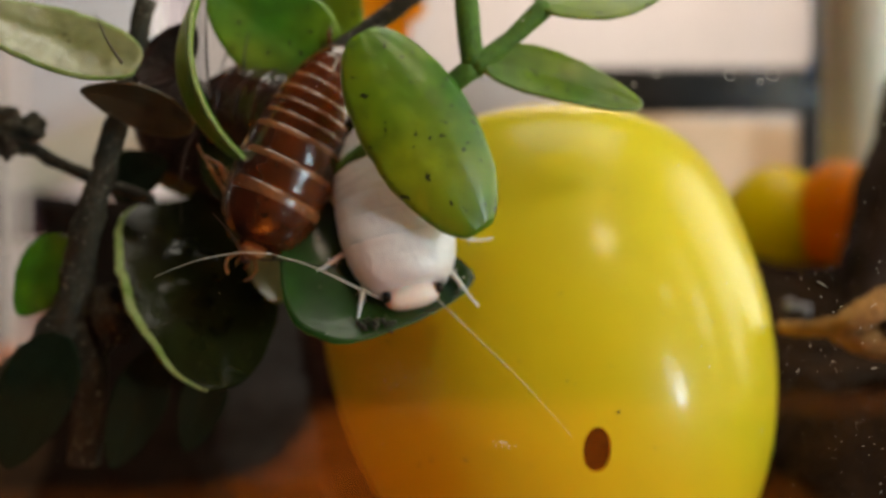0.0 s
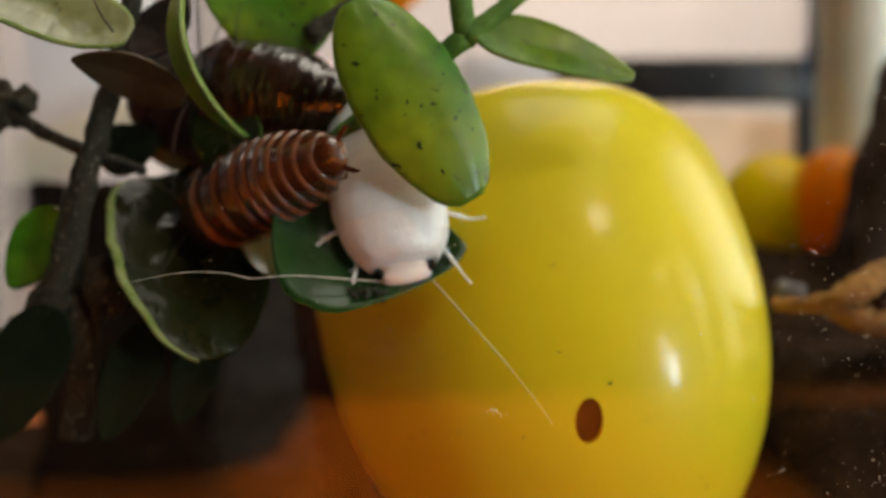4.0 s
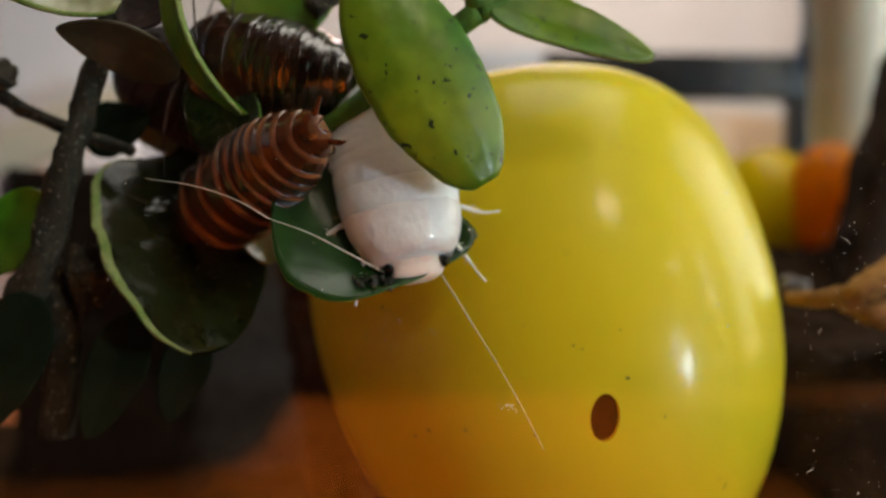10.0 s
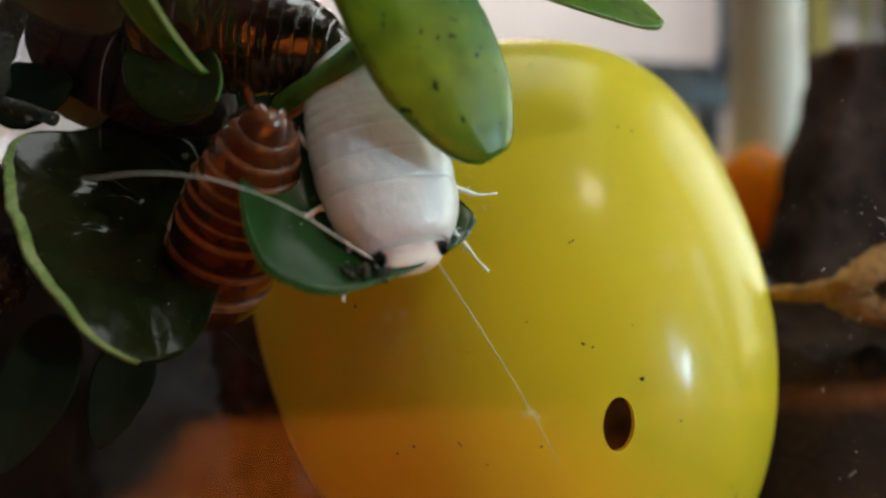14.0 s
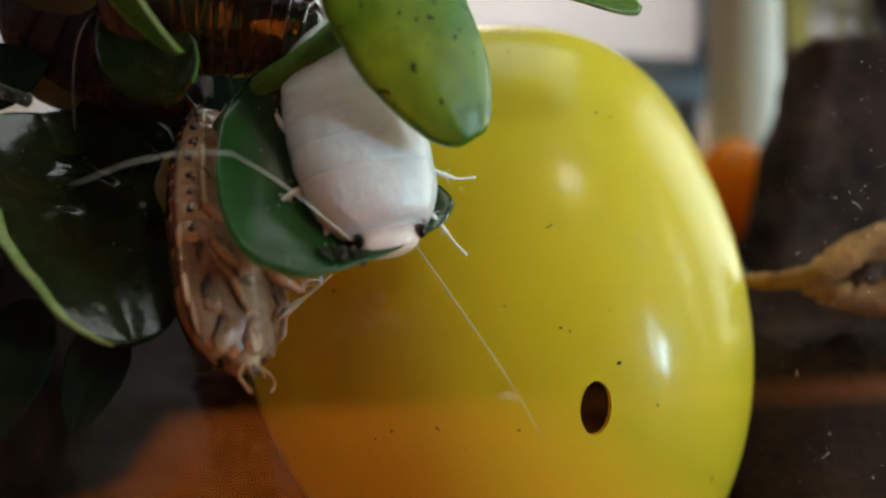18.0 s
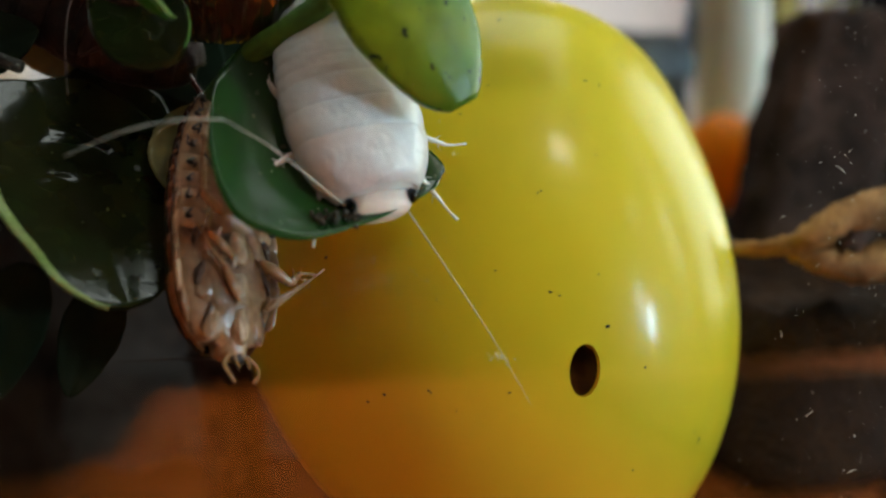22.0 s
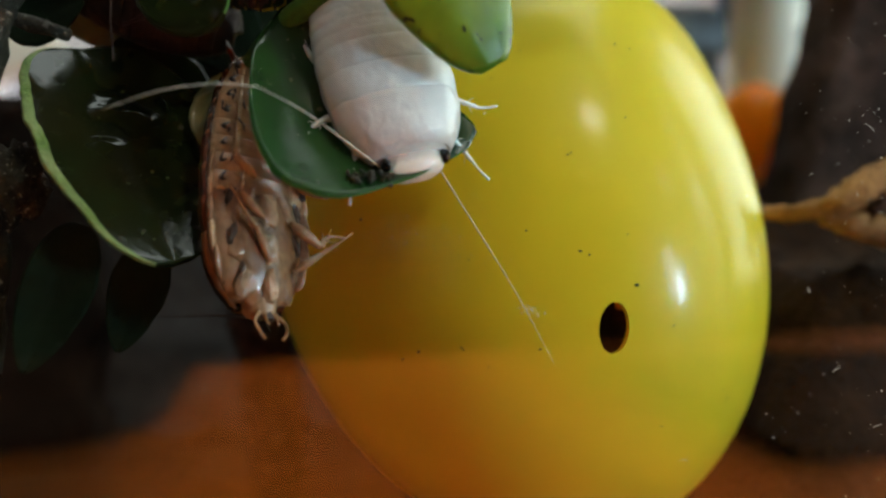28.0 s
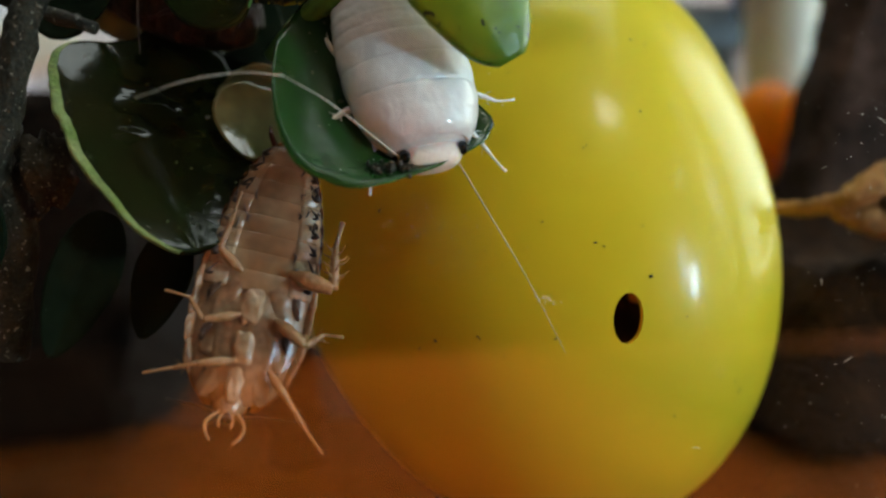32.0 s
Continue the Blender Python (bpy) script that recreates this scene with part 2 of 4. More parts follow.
GREY_PANEL = mat("grey_panel", (0.075, 0.070, 0.073), 0.8, (0.040, 0.036, 0.034), 60, 0.9, 0.6, 500, spec=0.15, fine=0.25)
# near-black stand-in for the darkness behind the plant
BACKING_BLACK = mat("backing_black", (0.012, 0.007, 0.005), 0.9, (0.006, 0.004, 0.003), 130, 0.9, 1.0, 700, spec=0.08, fine=0.5)
DRIFTWOOD = mat("driftwood_tan", (0.38, 0.20, 0.075), 0.75, (0.15, 0.065, 0.022), 220, 0.9, 0.9, 1200, spec=0.15, fine=0.3)
FRAME_BLACK = mat("black_plastic", (0.012, 0.011, 0.012), 0.4, (0.03, 0.026, 0.025), 90, 0.5, fine=0.2)
GLASS = glass_mat("tank_glass")
TABLE = mat("table_wood", (0.66, 0.155, 0.010), 0.35, (0.50, 0.10, 0.007), 12, 0.8, 0.05, 200, fine=0.12)
PALE_WOOD = mat("pale_wood", (0.76, 0.52, 0.36), 0.5, (0.70, 0.46, 0.30), 14, 0.7, fine=0.08)
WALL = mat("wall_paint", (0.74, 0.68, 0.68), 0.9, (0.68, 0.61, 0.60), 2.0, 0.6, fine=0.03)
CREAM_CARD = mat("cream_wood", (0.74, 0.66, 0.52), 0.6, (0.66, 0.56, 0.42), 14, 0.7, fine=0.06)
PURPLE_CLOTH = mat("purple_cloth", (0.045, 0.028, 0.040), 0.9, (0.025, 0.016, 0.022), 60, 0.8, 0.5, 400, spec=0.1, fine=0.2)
# unseen room surfaces: darkness put into near-black paint to keep mirrored light low
WALL_DARKENED = mat("wall_darkened", (0.007, 0.0045, 0.003), 0.9, (0.0055, 0.0035, 0.0025), 2.0, 0.6, spec=0.1, fine=0.05)
COTTON = mat("cotton_grey", (0.30, 0.28, 0.29), 0.95, (0.18, 0.16, 0.165), 400, 0.9, 1.0, 2500, spec=0.05, fine=0.3)
WHITE_CARD = mat("white_card", (0.82, 0.82, 0.86), 0.7, (0.74, 0.74, 0.80), 20, 0.6, fine=0.03)
FROST = mat("frosted_plastic", (0.72, 0.68, 0.57), 0.35, (0.62, 0.57, 0.44), 30, 0.6, sss=0.4, fine=0.05)
BLUE_PLASTIC = mat("pale_blue_plastic", (0.35, 0.55, 0.75), 0.4, (0.3, 0.48, 0.68), 30, 0.6, fine=0.04)
BLUE_DEEP = mat("blue_plastic", (0.06, 0.16, 0.40), 0.4, (0.05, 0.13, 0.33), 30, 0.6, fine=0.04)
SKY_GLOW = mat("hazy_sky", (0.1, 0.1, 0.1), 0.9, glow=(0.90, 0.86, 0.95, 0.075), fine=0.05)
PATCH_DARK = mat("patch_dark_brown", (0.045, 0.016, 0.005), 0.85, (0.030, 0.010, 0.003), 90, 0.6, 0.5, 900, spec=0.1, fine=0.3)


# ---- builders (millimetres) ----
def part(name, bm, material, parent, label="", smooth=True):
    me = bpy.data.meshes.new(name)
    bm.to_mesh(me)
    bm.free()
    for m in (material if isinstance(material, (list, tuple)) else (material,)):
        me.materials.append(m)
    me.transform(Matrix.Scale(MM, 4))
    if smooth:
        for p in me.polygons:
            p.use_smooth = True
    ob = new(name, me)
    if parent is not None:
        ob.parent = parent
    if label:
        ob["label"] = label
    return ob


def empty(name, label, category, group="", at=(0, 0, 0)):
    ob = tagged(new(name), label, category, group)
    ob.location = Vector(at) * MM
    return ob


def grid(fn, nu, nv, close_v=False, bm=None, slot=lambda i, j: 0):
    """A sheet of quads from fn(u, v), u and v in 0..1."""
    bm = bm or bmesh.new()
    vs = [[bm.verts.new(fn(i / nu, j / nv)) for j in range(nv if close_v else nv + 1)] for i in range(nu + 1)]
    for i in range(nu):
        for j in range(nv):
            k = (j + 1) % len(vs[0])
            f = bm.faces.new((vs[i][j], vs[i][k], vs[i + 1][k], vs[i + 1][j]))
            f.material_index = slot(i, j)
    return bm


def spline(points, n):
    """Points along a smooth curve through the given ones."""
    p = [Vector(q) for q in points]
    p = [p[0] * 2 - p[1], *p, p[-1] * 2 - p[-2]]
    out, segs = [], len(p) - 3
    for k in range(n + 1):
        s = k / n * segs
        i = min(int(s), segs - 1)
        f = s - i
        a, b, c, d = p[i:i + 4]
        out.append(0.5 * ((2 * b) + (c - a) * f + (2 * a - 5 * b + 4 * c - d) * f * f + (3 * b - a - 3 * c + d) * f ** 3))
    return out


def tube(points, radii, sides=10, n=None, bm=None, rough=0.0):
    """A round rod along a smooth curve, with its radius from the list, closed at both ends."""
    n = n or max(6, 4 * len(points))
    pts = spline(points, n)
    bm = bm or bmesh.new()
    rings, side = [], None
    for k, p in enumerate(pts):
        d = (pts[min(k + 1, n)] - pts[max(k - 1, 0)]).normalized()
        if side is None:
            side = d.orthogonal().normalized()
        side = (side - d * side.dot(d)).normalized()
        up = d.cross(side)
        s = k / n * (len(radii) - 1)
        i = min(int(s), len(radii) - 2)
        r = radii[i] + (radii[i + 1] - radii[i]) * (s - i)
        ring = []
        for j in range(sides):
            a = math.tau * j / sides
            q = r * (1 + rough * noise.noise(p * 1.7 + Vector((j * 0.9, 0, 0))))
            ring.append(bm.verts.new(p + side * math.cos(a) * q + up * math.sin(a) * q))
        rings.append(ring)
    for a, b in zip(rings, rings[1:]):
        for j in range(sides):
            bm.faces.new((a[j], a[(j + 1) % sides], b[(j + 1) % sides], b[j]))
    bm.faces.new(rings[0][::-1])
    bm.faces.new(rings[-1])
    return bm


def blob(centre, radii, n=14, bm=None, rough=0.0, turn=None, seed=0.0, full=1.0):
    """A rounded lump."""
    c, turn = Vector(centre), turn or Matrix.Identity(3)
    bm = bm or bmesh.new()
    made = bmesh.ops.create_uvsphere(bm, u_segments=n, v_segments=max(6, n * 2 // 3), radius=1.0)["verts"]
    for v in made:
        k = 1 + rough * noise.noise(v.co * 2.1 + Vector((seed, seed * 1.3, 0)))
        if full != 1.0:
            v.co = [math.copysign(abs(q) ** full, q) for q in v.co]
        v.co = c + turn @ Vector((v.co.x * radii[0] * k, v.co.y * radii[1] * k, v.co.z * radii[2] * k))
    return bm


def box(lo, hi, bevel=0.0, bm=None):
    bm = bm or bmesh.new()
    lo, hi = Vector(lo), Vector(hi)
    made = bmesh.ops.create_cube(bm, size=1.0)["verts"]
    for v in made:
        v.co = (lo + hi) / 2 + Vector((v.co.x * (hi.x - lo.x), v.co.y * (hi.y - lo.y), v.co.z * (hi.z - lo.z)))
    if bevel:
        edges = list({e for v in made for e in v.link_edges})
        bmesh.ops.bevel(bm, geom=edges, offset=bevel, segments=2, affect="EDGES", profile=0.6)
    return bm


def leaf(parent, base, tip, width, normal, material, curl=0.0, cup=0.0, thick=0.5, fat=0.75, skew=0.0, rim=None, wave=0.15, blunt=0.62, rims=(0, 1), strip=True, label="", dents=(), fine=1):
    """A thick moulded leaf from base to tip; cup lifts its edges and curl its ends towards the normal; dents are
    (along, across, length, width, height) of small swellings."""
    b, t = Vector(base), Vector(tip)
    along = t - b
    length = along.length
    x = along.normalized()
    z = Vector(normal)
    z = (z - x * z.dot(x)).normalized()
    y = z.cross(x)
    ph = b.x * 0.37 + b.z * 0.21

    def place(u, v, side):
        s = 0.012 + 0.976 * u
        w = width / 2 * max(0.0, math.sin(math.pi * s ** fat)) ** blunt
        e = 2 * v - 1
        w *= 1 + 0.045 * noise.noise(Vector((ph * 3 + (4 if e > 0 else 0), s * 7, 0))) + 0.025 * noise.noise(Vector((ph, s * 23, 2)))
        e = math.copysign(abs(e) ** 0.8, e)
        h = cup * e * e * (w / (width / 2)) + curl * (2 * s - 1) ** 2 + wave * math.sin(5 * s + ph) * e
        h += sum(d[4] * math.exp(-((s - d[0]) / d[2]) ** 2 - ((e - d[1] - 0.9 * (s - d[0])) / d[3]) ** 2) for d in dents)
        vein = -0.10 * math.exp(-(e * 6) ** 2)
        body = thick / 2 * (1 - 0.55 * abs(e) ** 3) + (vein if side > 0 else -vein)
        return b + x * (s * length) + y * (e * w + skew * math.sin(math.pi * s)) + z * (h + side * body)

    nu, nv = 34 * fine, 14 * fine
    bm = bmesh.new()
    top = [[bm.verts.new(place(i / nu, j / nv, 1)) for j in range(nv + 1)] for i in range(nu + 1)]
    low = [[bm.verts.new(place(i / nu, j / nv, -1)) for j in range(nv + 1)] for i in range(nu + 1)]
    for i in range(nu):
        for j in range(nv):
            f = bm.faces.new((top[i][j], top[i + 1][j], top[i + 1][j + 1], top[i][j + 1]))
            g = bm.faces.new((low[i][j], low[i][j + 1], low[i + 1][j + 1], low[i + 1][j]))
            if rim and strip and (0 in rims and j < fine or 1 in rims and j >= nv - fine):
                f.material_index = g.material_index = 1
        for j in (0, nv):
            q = (top[i][j], low[i][j], low[i + 1][j], top[i + 1][j])
            f = bm.faces.new(q if j == 0 else q[::-1])
            f.material_index = 1 if rim and (0 if j == 0 else 1) in rims else 0
    for i in (0, nu):
        for j in range(nv):
            q = (top[i][j], top[i][j + 1], low[i][j + 1], low[i][j])
            bm.faces.new(q if i == 0 else q[::-1])
    bmesh.ops.recalc_face_normals(bm, faces=bm.faces)
    return part("leaf", bm, [material, rim] if rim else material, parent, label)


# ---- room ----
def room():
    def wall(name, lo, hi, m):
        ob = part(name, box(lo, hi), m, None, smooth=False)
        return tagged(ob, kind="structure")
    tagged(part("floor", box((-2000, -2200, -760), (1300, 1800, -740)), WALL_DARKENED, None, smooth=False), kind="structure")
    def pierced(rect, openings, solid):
        """A wall as blocks round its openings; rect and openings as u0, v0, u1, v1."""
        us = sorted({rect[0], rect[2], *(o[0] for o in openings), *(o[2] for o in openings)})
        vs = sorted({rect[1], rect[3], *(o[1] for o in openings), *(o[3] for o in openings)})
        bm = bmesh.new()
        for u0, u1 in zip(us, us[1:]):
            run = None
            for v0, v1 in zip(vs, vs[1:]):
                hole = any(o[0] < (u0 + u1) / 2 < o[2] and o[1] < (v0 + v1) / 2 < o[3] for o in openings)
                if hole and run is not None:
                    box(*solid(u0, run, u1, v0), bm=bm)
                    run = None
                elif not hole and run is None:
                    run = v0
            if run is not None:
                box(*solid(u0, run, u1, vs[-1]), bm=bm)
        return bm
    # unseen ceiling, opened where the ceiling light and the added lamps hang
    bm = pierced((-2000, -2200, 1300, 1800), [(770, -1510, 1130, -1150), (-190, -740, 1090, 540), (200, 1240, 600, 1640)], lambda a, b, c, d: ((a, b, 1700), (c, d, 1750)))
    tagged(part("ceiling", bm, WALL_DARKENED, None, smooth=False), kind="structure")
    # unseen window wall on one side; its second opening only shapes the table's sun patch
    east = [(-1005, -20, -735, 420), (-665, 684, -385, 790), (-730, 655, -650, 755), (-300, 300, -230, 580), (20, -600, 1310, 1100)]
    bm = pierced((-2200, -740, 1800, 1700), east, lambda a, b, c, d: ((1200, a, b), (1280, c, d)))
    tagged(part("wall_east", bm, WALL_DARKENED, None, smooth=False), kind="structure")
    w = tagged(new("window_2"), "tall narrow side window with a middle bar", "window", kind="structure")
    part("window_frame", box((1150, -888, -20), (1190, -856, 420), 3), FRAME_BLACK, w)
    part("window_frame", box((1150, -856, 222), (1190, -735, 250), 3), FRAME_BLACK, w)
    # unseen crossed bars, added to break up this light's highlight on the egg
    w = tagged(new("ceiling_light"), "square ceiling light with a crossed frame added to break its highlight", "window", kind="structure")
    part("window_frame", box((935, -1540, 1672), (965, -1120, 1690), 3), FRAME_BLACK, w)
    part("window_frame", box((740, -1345, 1676), (934, -1315, 1690), 3), FRAME_BLACK, w)
    part("window_frame", box((966, -1345, 1676), (1160, -1315, 1690), 3), FRAME_BLACK, w)
    wall("wall_west", (-2080, -2200, -740), (-2000, 1800, 1700), WALL_DARKENED)
    wall("wall_south", (-2080, -2280, -740), (1280, -2200, 1700), WALL_DARKENED)
    bm = box((-2080, 1800, -740), (-1310, 1880, 1700))
    box((-540, 1800, -740), (1280, 1880, 1700), bm=bm)
    box((-1310, 1800, -740), (-540, 1880, 235), bm=bm)
    box((-1310, 1800, 700), (-540, 1880, 1700), bm=bm)
    tagged(part("wall_north", bm, WALL, None, smooth=False), kind="structure")
    sky = part("backdrop", box((-1900, 2150, -100), (100, 2160, 1100)), SKY_GLOW, None, smooth=False)
    tagged(sky, "bright hazy daylight outside the far window", "sky", kind="structure")
    w = tagged(new("window_1"), "bright window in the far wall", "window", kind="structure")
    for lo, hi in (((-1310, 1830, 235), (-1280, 1860, 700)), ((-570, 1830, 235), (-540, 1860, 700)), ((-1280, 1830, 235), (-570, 1860, 262)), ((-1280, 1830, 673), (-570, 1860, 700))):
        part("window_frame", box(lo, hi, 3), WHITE_CARD, w)


room()


# ---- table and tank ----
def table():
    t = empty("table", "orange-brown varnished wooden table under the glass tank", "table")
    bm = box((-700, -250, -28), (700, 330, 0), 2.5)
    for v in bm.verts:
        if v.co.y < 0:
            v.co.y -= 0.10 * v.co.x
    part("tabletop", bm, TABLE, t)
    for x in (-650, 650):
        for y in (-160, 290):
            part("leg", box((x - 25, y - 25, -740), (x + 25, y + 25, -28), 3), TABLE, t)


# unseen dark patches added where the table's reflection in the pane stays dark
def mats():
    for lo, hi, turn, r in (((68, -222), (250, -118), 2, 4), ((-175, -262), (-36, -152), -0.6, 26)):
        bm = bmesh.new()
        ring = []
        for cx, cy, a0 in ((hi[0] - r, hi[1] - r, 0), (lo[0] + r, hi[1] - r, 90), (lo[0] + r, lo[1] + r, 180), (hi[0] - r, lo[1] + r, 270)):
            ring += [bm.verts.new((cx + r * math.cos(math.radians(a0 + 15 * k)), cy + r * math.sin(math.radians(a0 + 15 * k)), 0.3)) for k in range(7)]
        face = bm.faces.new(ring)
        lifted = bmesh.ops.extrude_face_region(bm, geom=[face])["geom"]
        bmesh.ops.translate(bm, vec=(0, 0, 2.2), verts=[v for v in lifted if isinstance(v, bmesh.types.BMVert)])
        bmesh.ops.recalc_face_normals(bm, faces=bm.faces)
        bm.transform(pose(0, 0, 0, 0, 0, turn))
        tagged(part("dark_patch", bm, PATCH_DARK, None, smooth=False), "dark patch added on the table to darken its reflection in the glass", "mat", "mats on the table")


table()
mats()

GX0, GX1, GY0, GY1 = -90.0, 110.0, -37.6, 82.0


def tank():
    t = empty("glass_tank", "small clear glass tank with black frame bars, dusty front pane", "tank")
    for name, lo, hi in (("front_pane", (GX0, GY0 - 3, 1), (GX1, GY0, 150)), ("back_pane", (GX0, GY1, 1), (GX1, GY1 + 3, 150)),
                         ("side_pane", (GX0 - 3, GY0 - 3, 1), (GX0 - 0.05, GY1 + 3, 150)), ("side_pane", (GX1 + 0.05, GY0 - 3, 1), (GX1 + 3, GY1 + 3, 150))):
        ob = part(name, box(lo, hi), GLASS, t, smooth=False)
        ob.visible_shadow = False
    part("bottom_pane", box((GX0, GY0, 0.2), (GX1, GY1, 3)), FRAME_BLACK, t, smooth=False)


tank()


def back_bar():
    t = empty("shelf_frame", "black shelf bar with an upright behind the tank", "shelf")
    part("bar", box((26.33, 92, 79.6), (90, 96, 90.2), 1.0), FRAME_BLACK, t)
    part("upright", box((81, 91, 0), (86, 95.5, 79.6), 0.8), FRAME_BLACK, t)


back_bar()


def substrate():
    def h(u, v):
        x, y = GX0 + 0.3 + (GX1 - GX0 - 0.6) * u, GY0 + 0.3 + (GY1 - GY0 - 0.6) * v
        sx = min(1, max(0, (x - 24) / 16))
        sy = min(1, max(0, (y + 30) / 16))
        k = sx * sx * (3 - 2 * sx) * sy * sy * (3 - 2 * sy)
        back = min(1, max(0, (y - 8) / 30))
        z = 10 + (26 + 10.5 * back) * k + 1.6 * noise.noise(Vector((x, y, 0)) * 0.16) + 0.9 * noise.noise(Vector((x, y, 3)) * 0.6)
        return x, y, max(z, 3.5)
    ob = part("soil", grid(h, 130, 80), SUBSTRATE, None)
    tagged(ob, "dark brown coconut-fibre soil in the tank", "soil", kind="stuff")


substrate()


# ---- eggs ----
def egg_mesh(radius, up, down, top=3.0, foot=2.1, wall=0.55, hole=None):
    """The shell of an egg: up and down are its heights over and under the seam, top and foot how blunt its ends are."""
    def surf(k):
        def fn(u, v):
            a = -math.pi / 2 + math.pi * (0.004 + 0.992 * u)
            h, n = (up, top) if a > 0 else (down, foot)
            z = (h - k) * math.copysign(abs(math.sin(a)) ** (2 / n), a)
            r = (radius - k) * math.cos(a)
            q = math.tau * v
            return r * math.cos(q), r * math.sin(q), z
        return fn
    bm = bmesh.new()
    for k, flip in ((0.0, False), (wall, True)):
        n0 = len(bm.faces)
        grid(surf(k), 90, 140, True, bm)
        bm.verts.ensure_lookup_table()
        fs = bm.faces[n0:] if n0 == 0 else list(bm.faces)[n0:]
        rings = [e for f in fs for e in f.edges if e.is_boundary]
        bmesh.ops.holes_fill(bm, edges=list(set(rings)), sides=0)
        fs = list(bm.faces)[n0:]
        bmesh.ops.recalc_face_normals(bm, faces=fs)
        if flip:
            bmesh.ops.reverse_faces(bm, faces=fs)
    if not hole:
        return bm
    me = bpy.data.meshes.new("shell")
    bm.to_mesh(me)
    bm.free()
    shell = new("shell", me)
    centre, turn, rx, rz, lean = hole
    cb = bmesh.new()
    bmesh.ops.create_cone(cb, cap_ends=True, segments=56, radius1=1, radius2=1, depth=20)
    cm = bpy.data.meshes.new("cutter")
    cb.transform(Matrix.Translation(centre) @ turn @ pose(0, 0, 0, 0, lean, 0) @ Matrix.Diagonal((rx, 1, rz, 1)) @ pose(0, 0, 0, 90))
    cb.to_mesh(cm)
    cb.free()
    cutter = new("cutter", cm)
    md = shell.modifiers.new("cut", "BOOLEAN")
    md.operation, md.object, md.solver = "DIFFERENCE", cutter, "EXACT"
    dg = bpy.context.evaluated_depsgraph_get()
    got = bpy.data.meshes.new_from_object(shell.evaluated_get(dg))
    out = bmesh.new()
    out.from_mesh(got)
    for e in out.edges:
        e.smooth = len(e.link_faces) == 2 and e.calc_face_angle() < 0.5
    for ob in (shell, cutter):
        bpy.data.objects.remove(ob)
    for m in (me, cm, got):
        bpy.data.meshes.remove(m)
    return out


def egg(name, label, material, at, lean, radius, up, down, top=2.1, foot=2.1, hole=None):
    t = empty(name, label, "plastic egg", "plastic eggs")
    t.matrix_world = pose(at[0] * MM, at[1] * MM, at[2] * MM, lean[0], lean[1], 0)
    if hole:
        inv = t.matrix_world.inverted()
        hole = (inv @ (Vector(hole[0]) * MM) / MM, inv.to_3x3().to_4x4(), *hole[1:])
    return t, part("shell", egg_mesh(radius, up, down, top, foot, hole=hole), material, t)


EGG_R, EGG_UP, EGG_DOWN, EGG_TOP, EGG_FOOT = 23.71, 19.09, 33.82, 3.125, 2.13
main_egg, shell = egg("toy_egg", "glossy yellow plastic egg with an oval hole and dark specks", EGG_YELLOW, (10.33, -4.22, 43.12), (-27.0, -12.57),
                      EGG_R, EGG_UP, EGG_DOWN, EGG_TOP, EGG_FOOT, hole=((12.55, -30.6, 33.25), 1.15, 1.88, 3))
egg("toy_egg", "orange plastic egg behind the yellow one", EGG_ORANGE, (67.47, 46.00, 54.60), (0, 4), 6.6, 9.8, 9.8)
egg("toy_egg", "amber yellow plastic egg beside the orange one", EGG_AMBER, (59.51, 54.00, 51.82), (0, 10), 9.5, 12.5, 12.5)


def yellow_cup():
    t = empty("plastic_cup", "tall pale yellow plastic cup behind the bark", "cup")
    c = Vector((146.12, 108.00, 56.38))
    part("cup_wall", tube([(c.x, c.y, 0.2), (c.x, c.y, 60), (c.x, c.y, 124)], [17, 20, 23], 32), CUP_YELLOW, t)
    part("cup_rim", tube([(c.x, c.y, 123), (c.x, c.y, 126)], [24, 24], 32), CUP_YELLOW, t)


yellow_cup()


def frosted_tube():
    t = empty("frosted_tube", "cloudy upright plastic tube with a pale blue stripe", "tube")
    a = Vector((78.20, 60.00, 65.96)) - Vector((0, 0, 13))
    part("tube_body", tube([a, a + Vector((0, 0, 83))], [6.8, 6.4], 24), FROST, t)
    d = Vector((73.09, 64.00, 80.74))
    part("band", tube([d, d + Vector((0, 0, 5))], [2.4, 2.4], 12), BLUE_DEEP, t)
    b = Vector((74.21, 66.00, 85.29))
    part("stripe", tube([b, b + Vector((0, 0, 50))], [2.2, 2.2], 12), BLUE_PLASTIC, t)


frosted_tube()


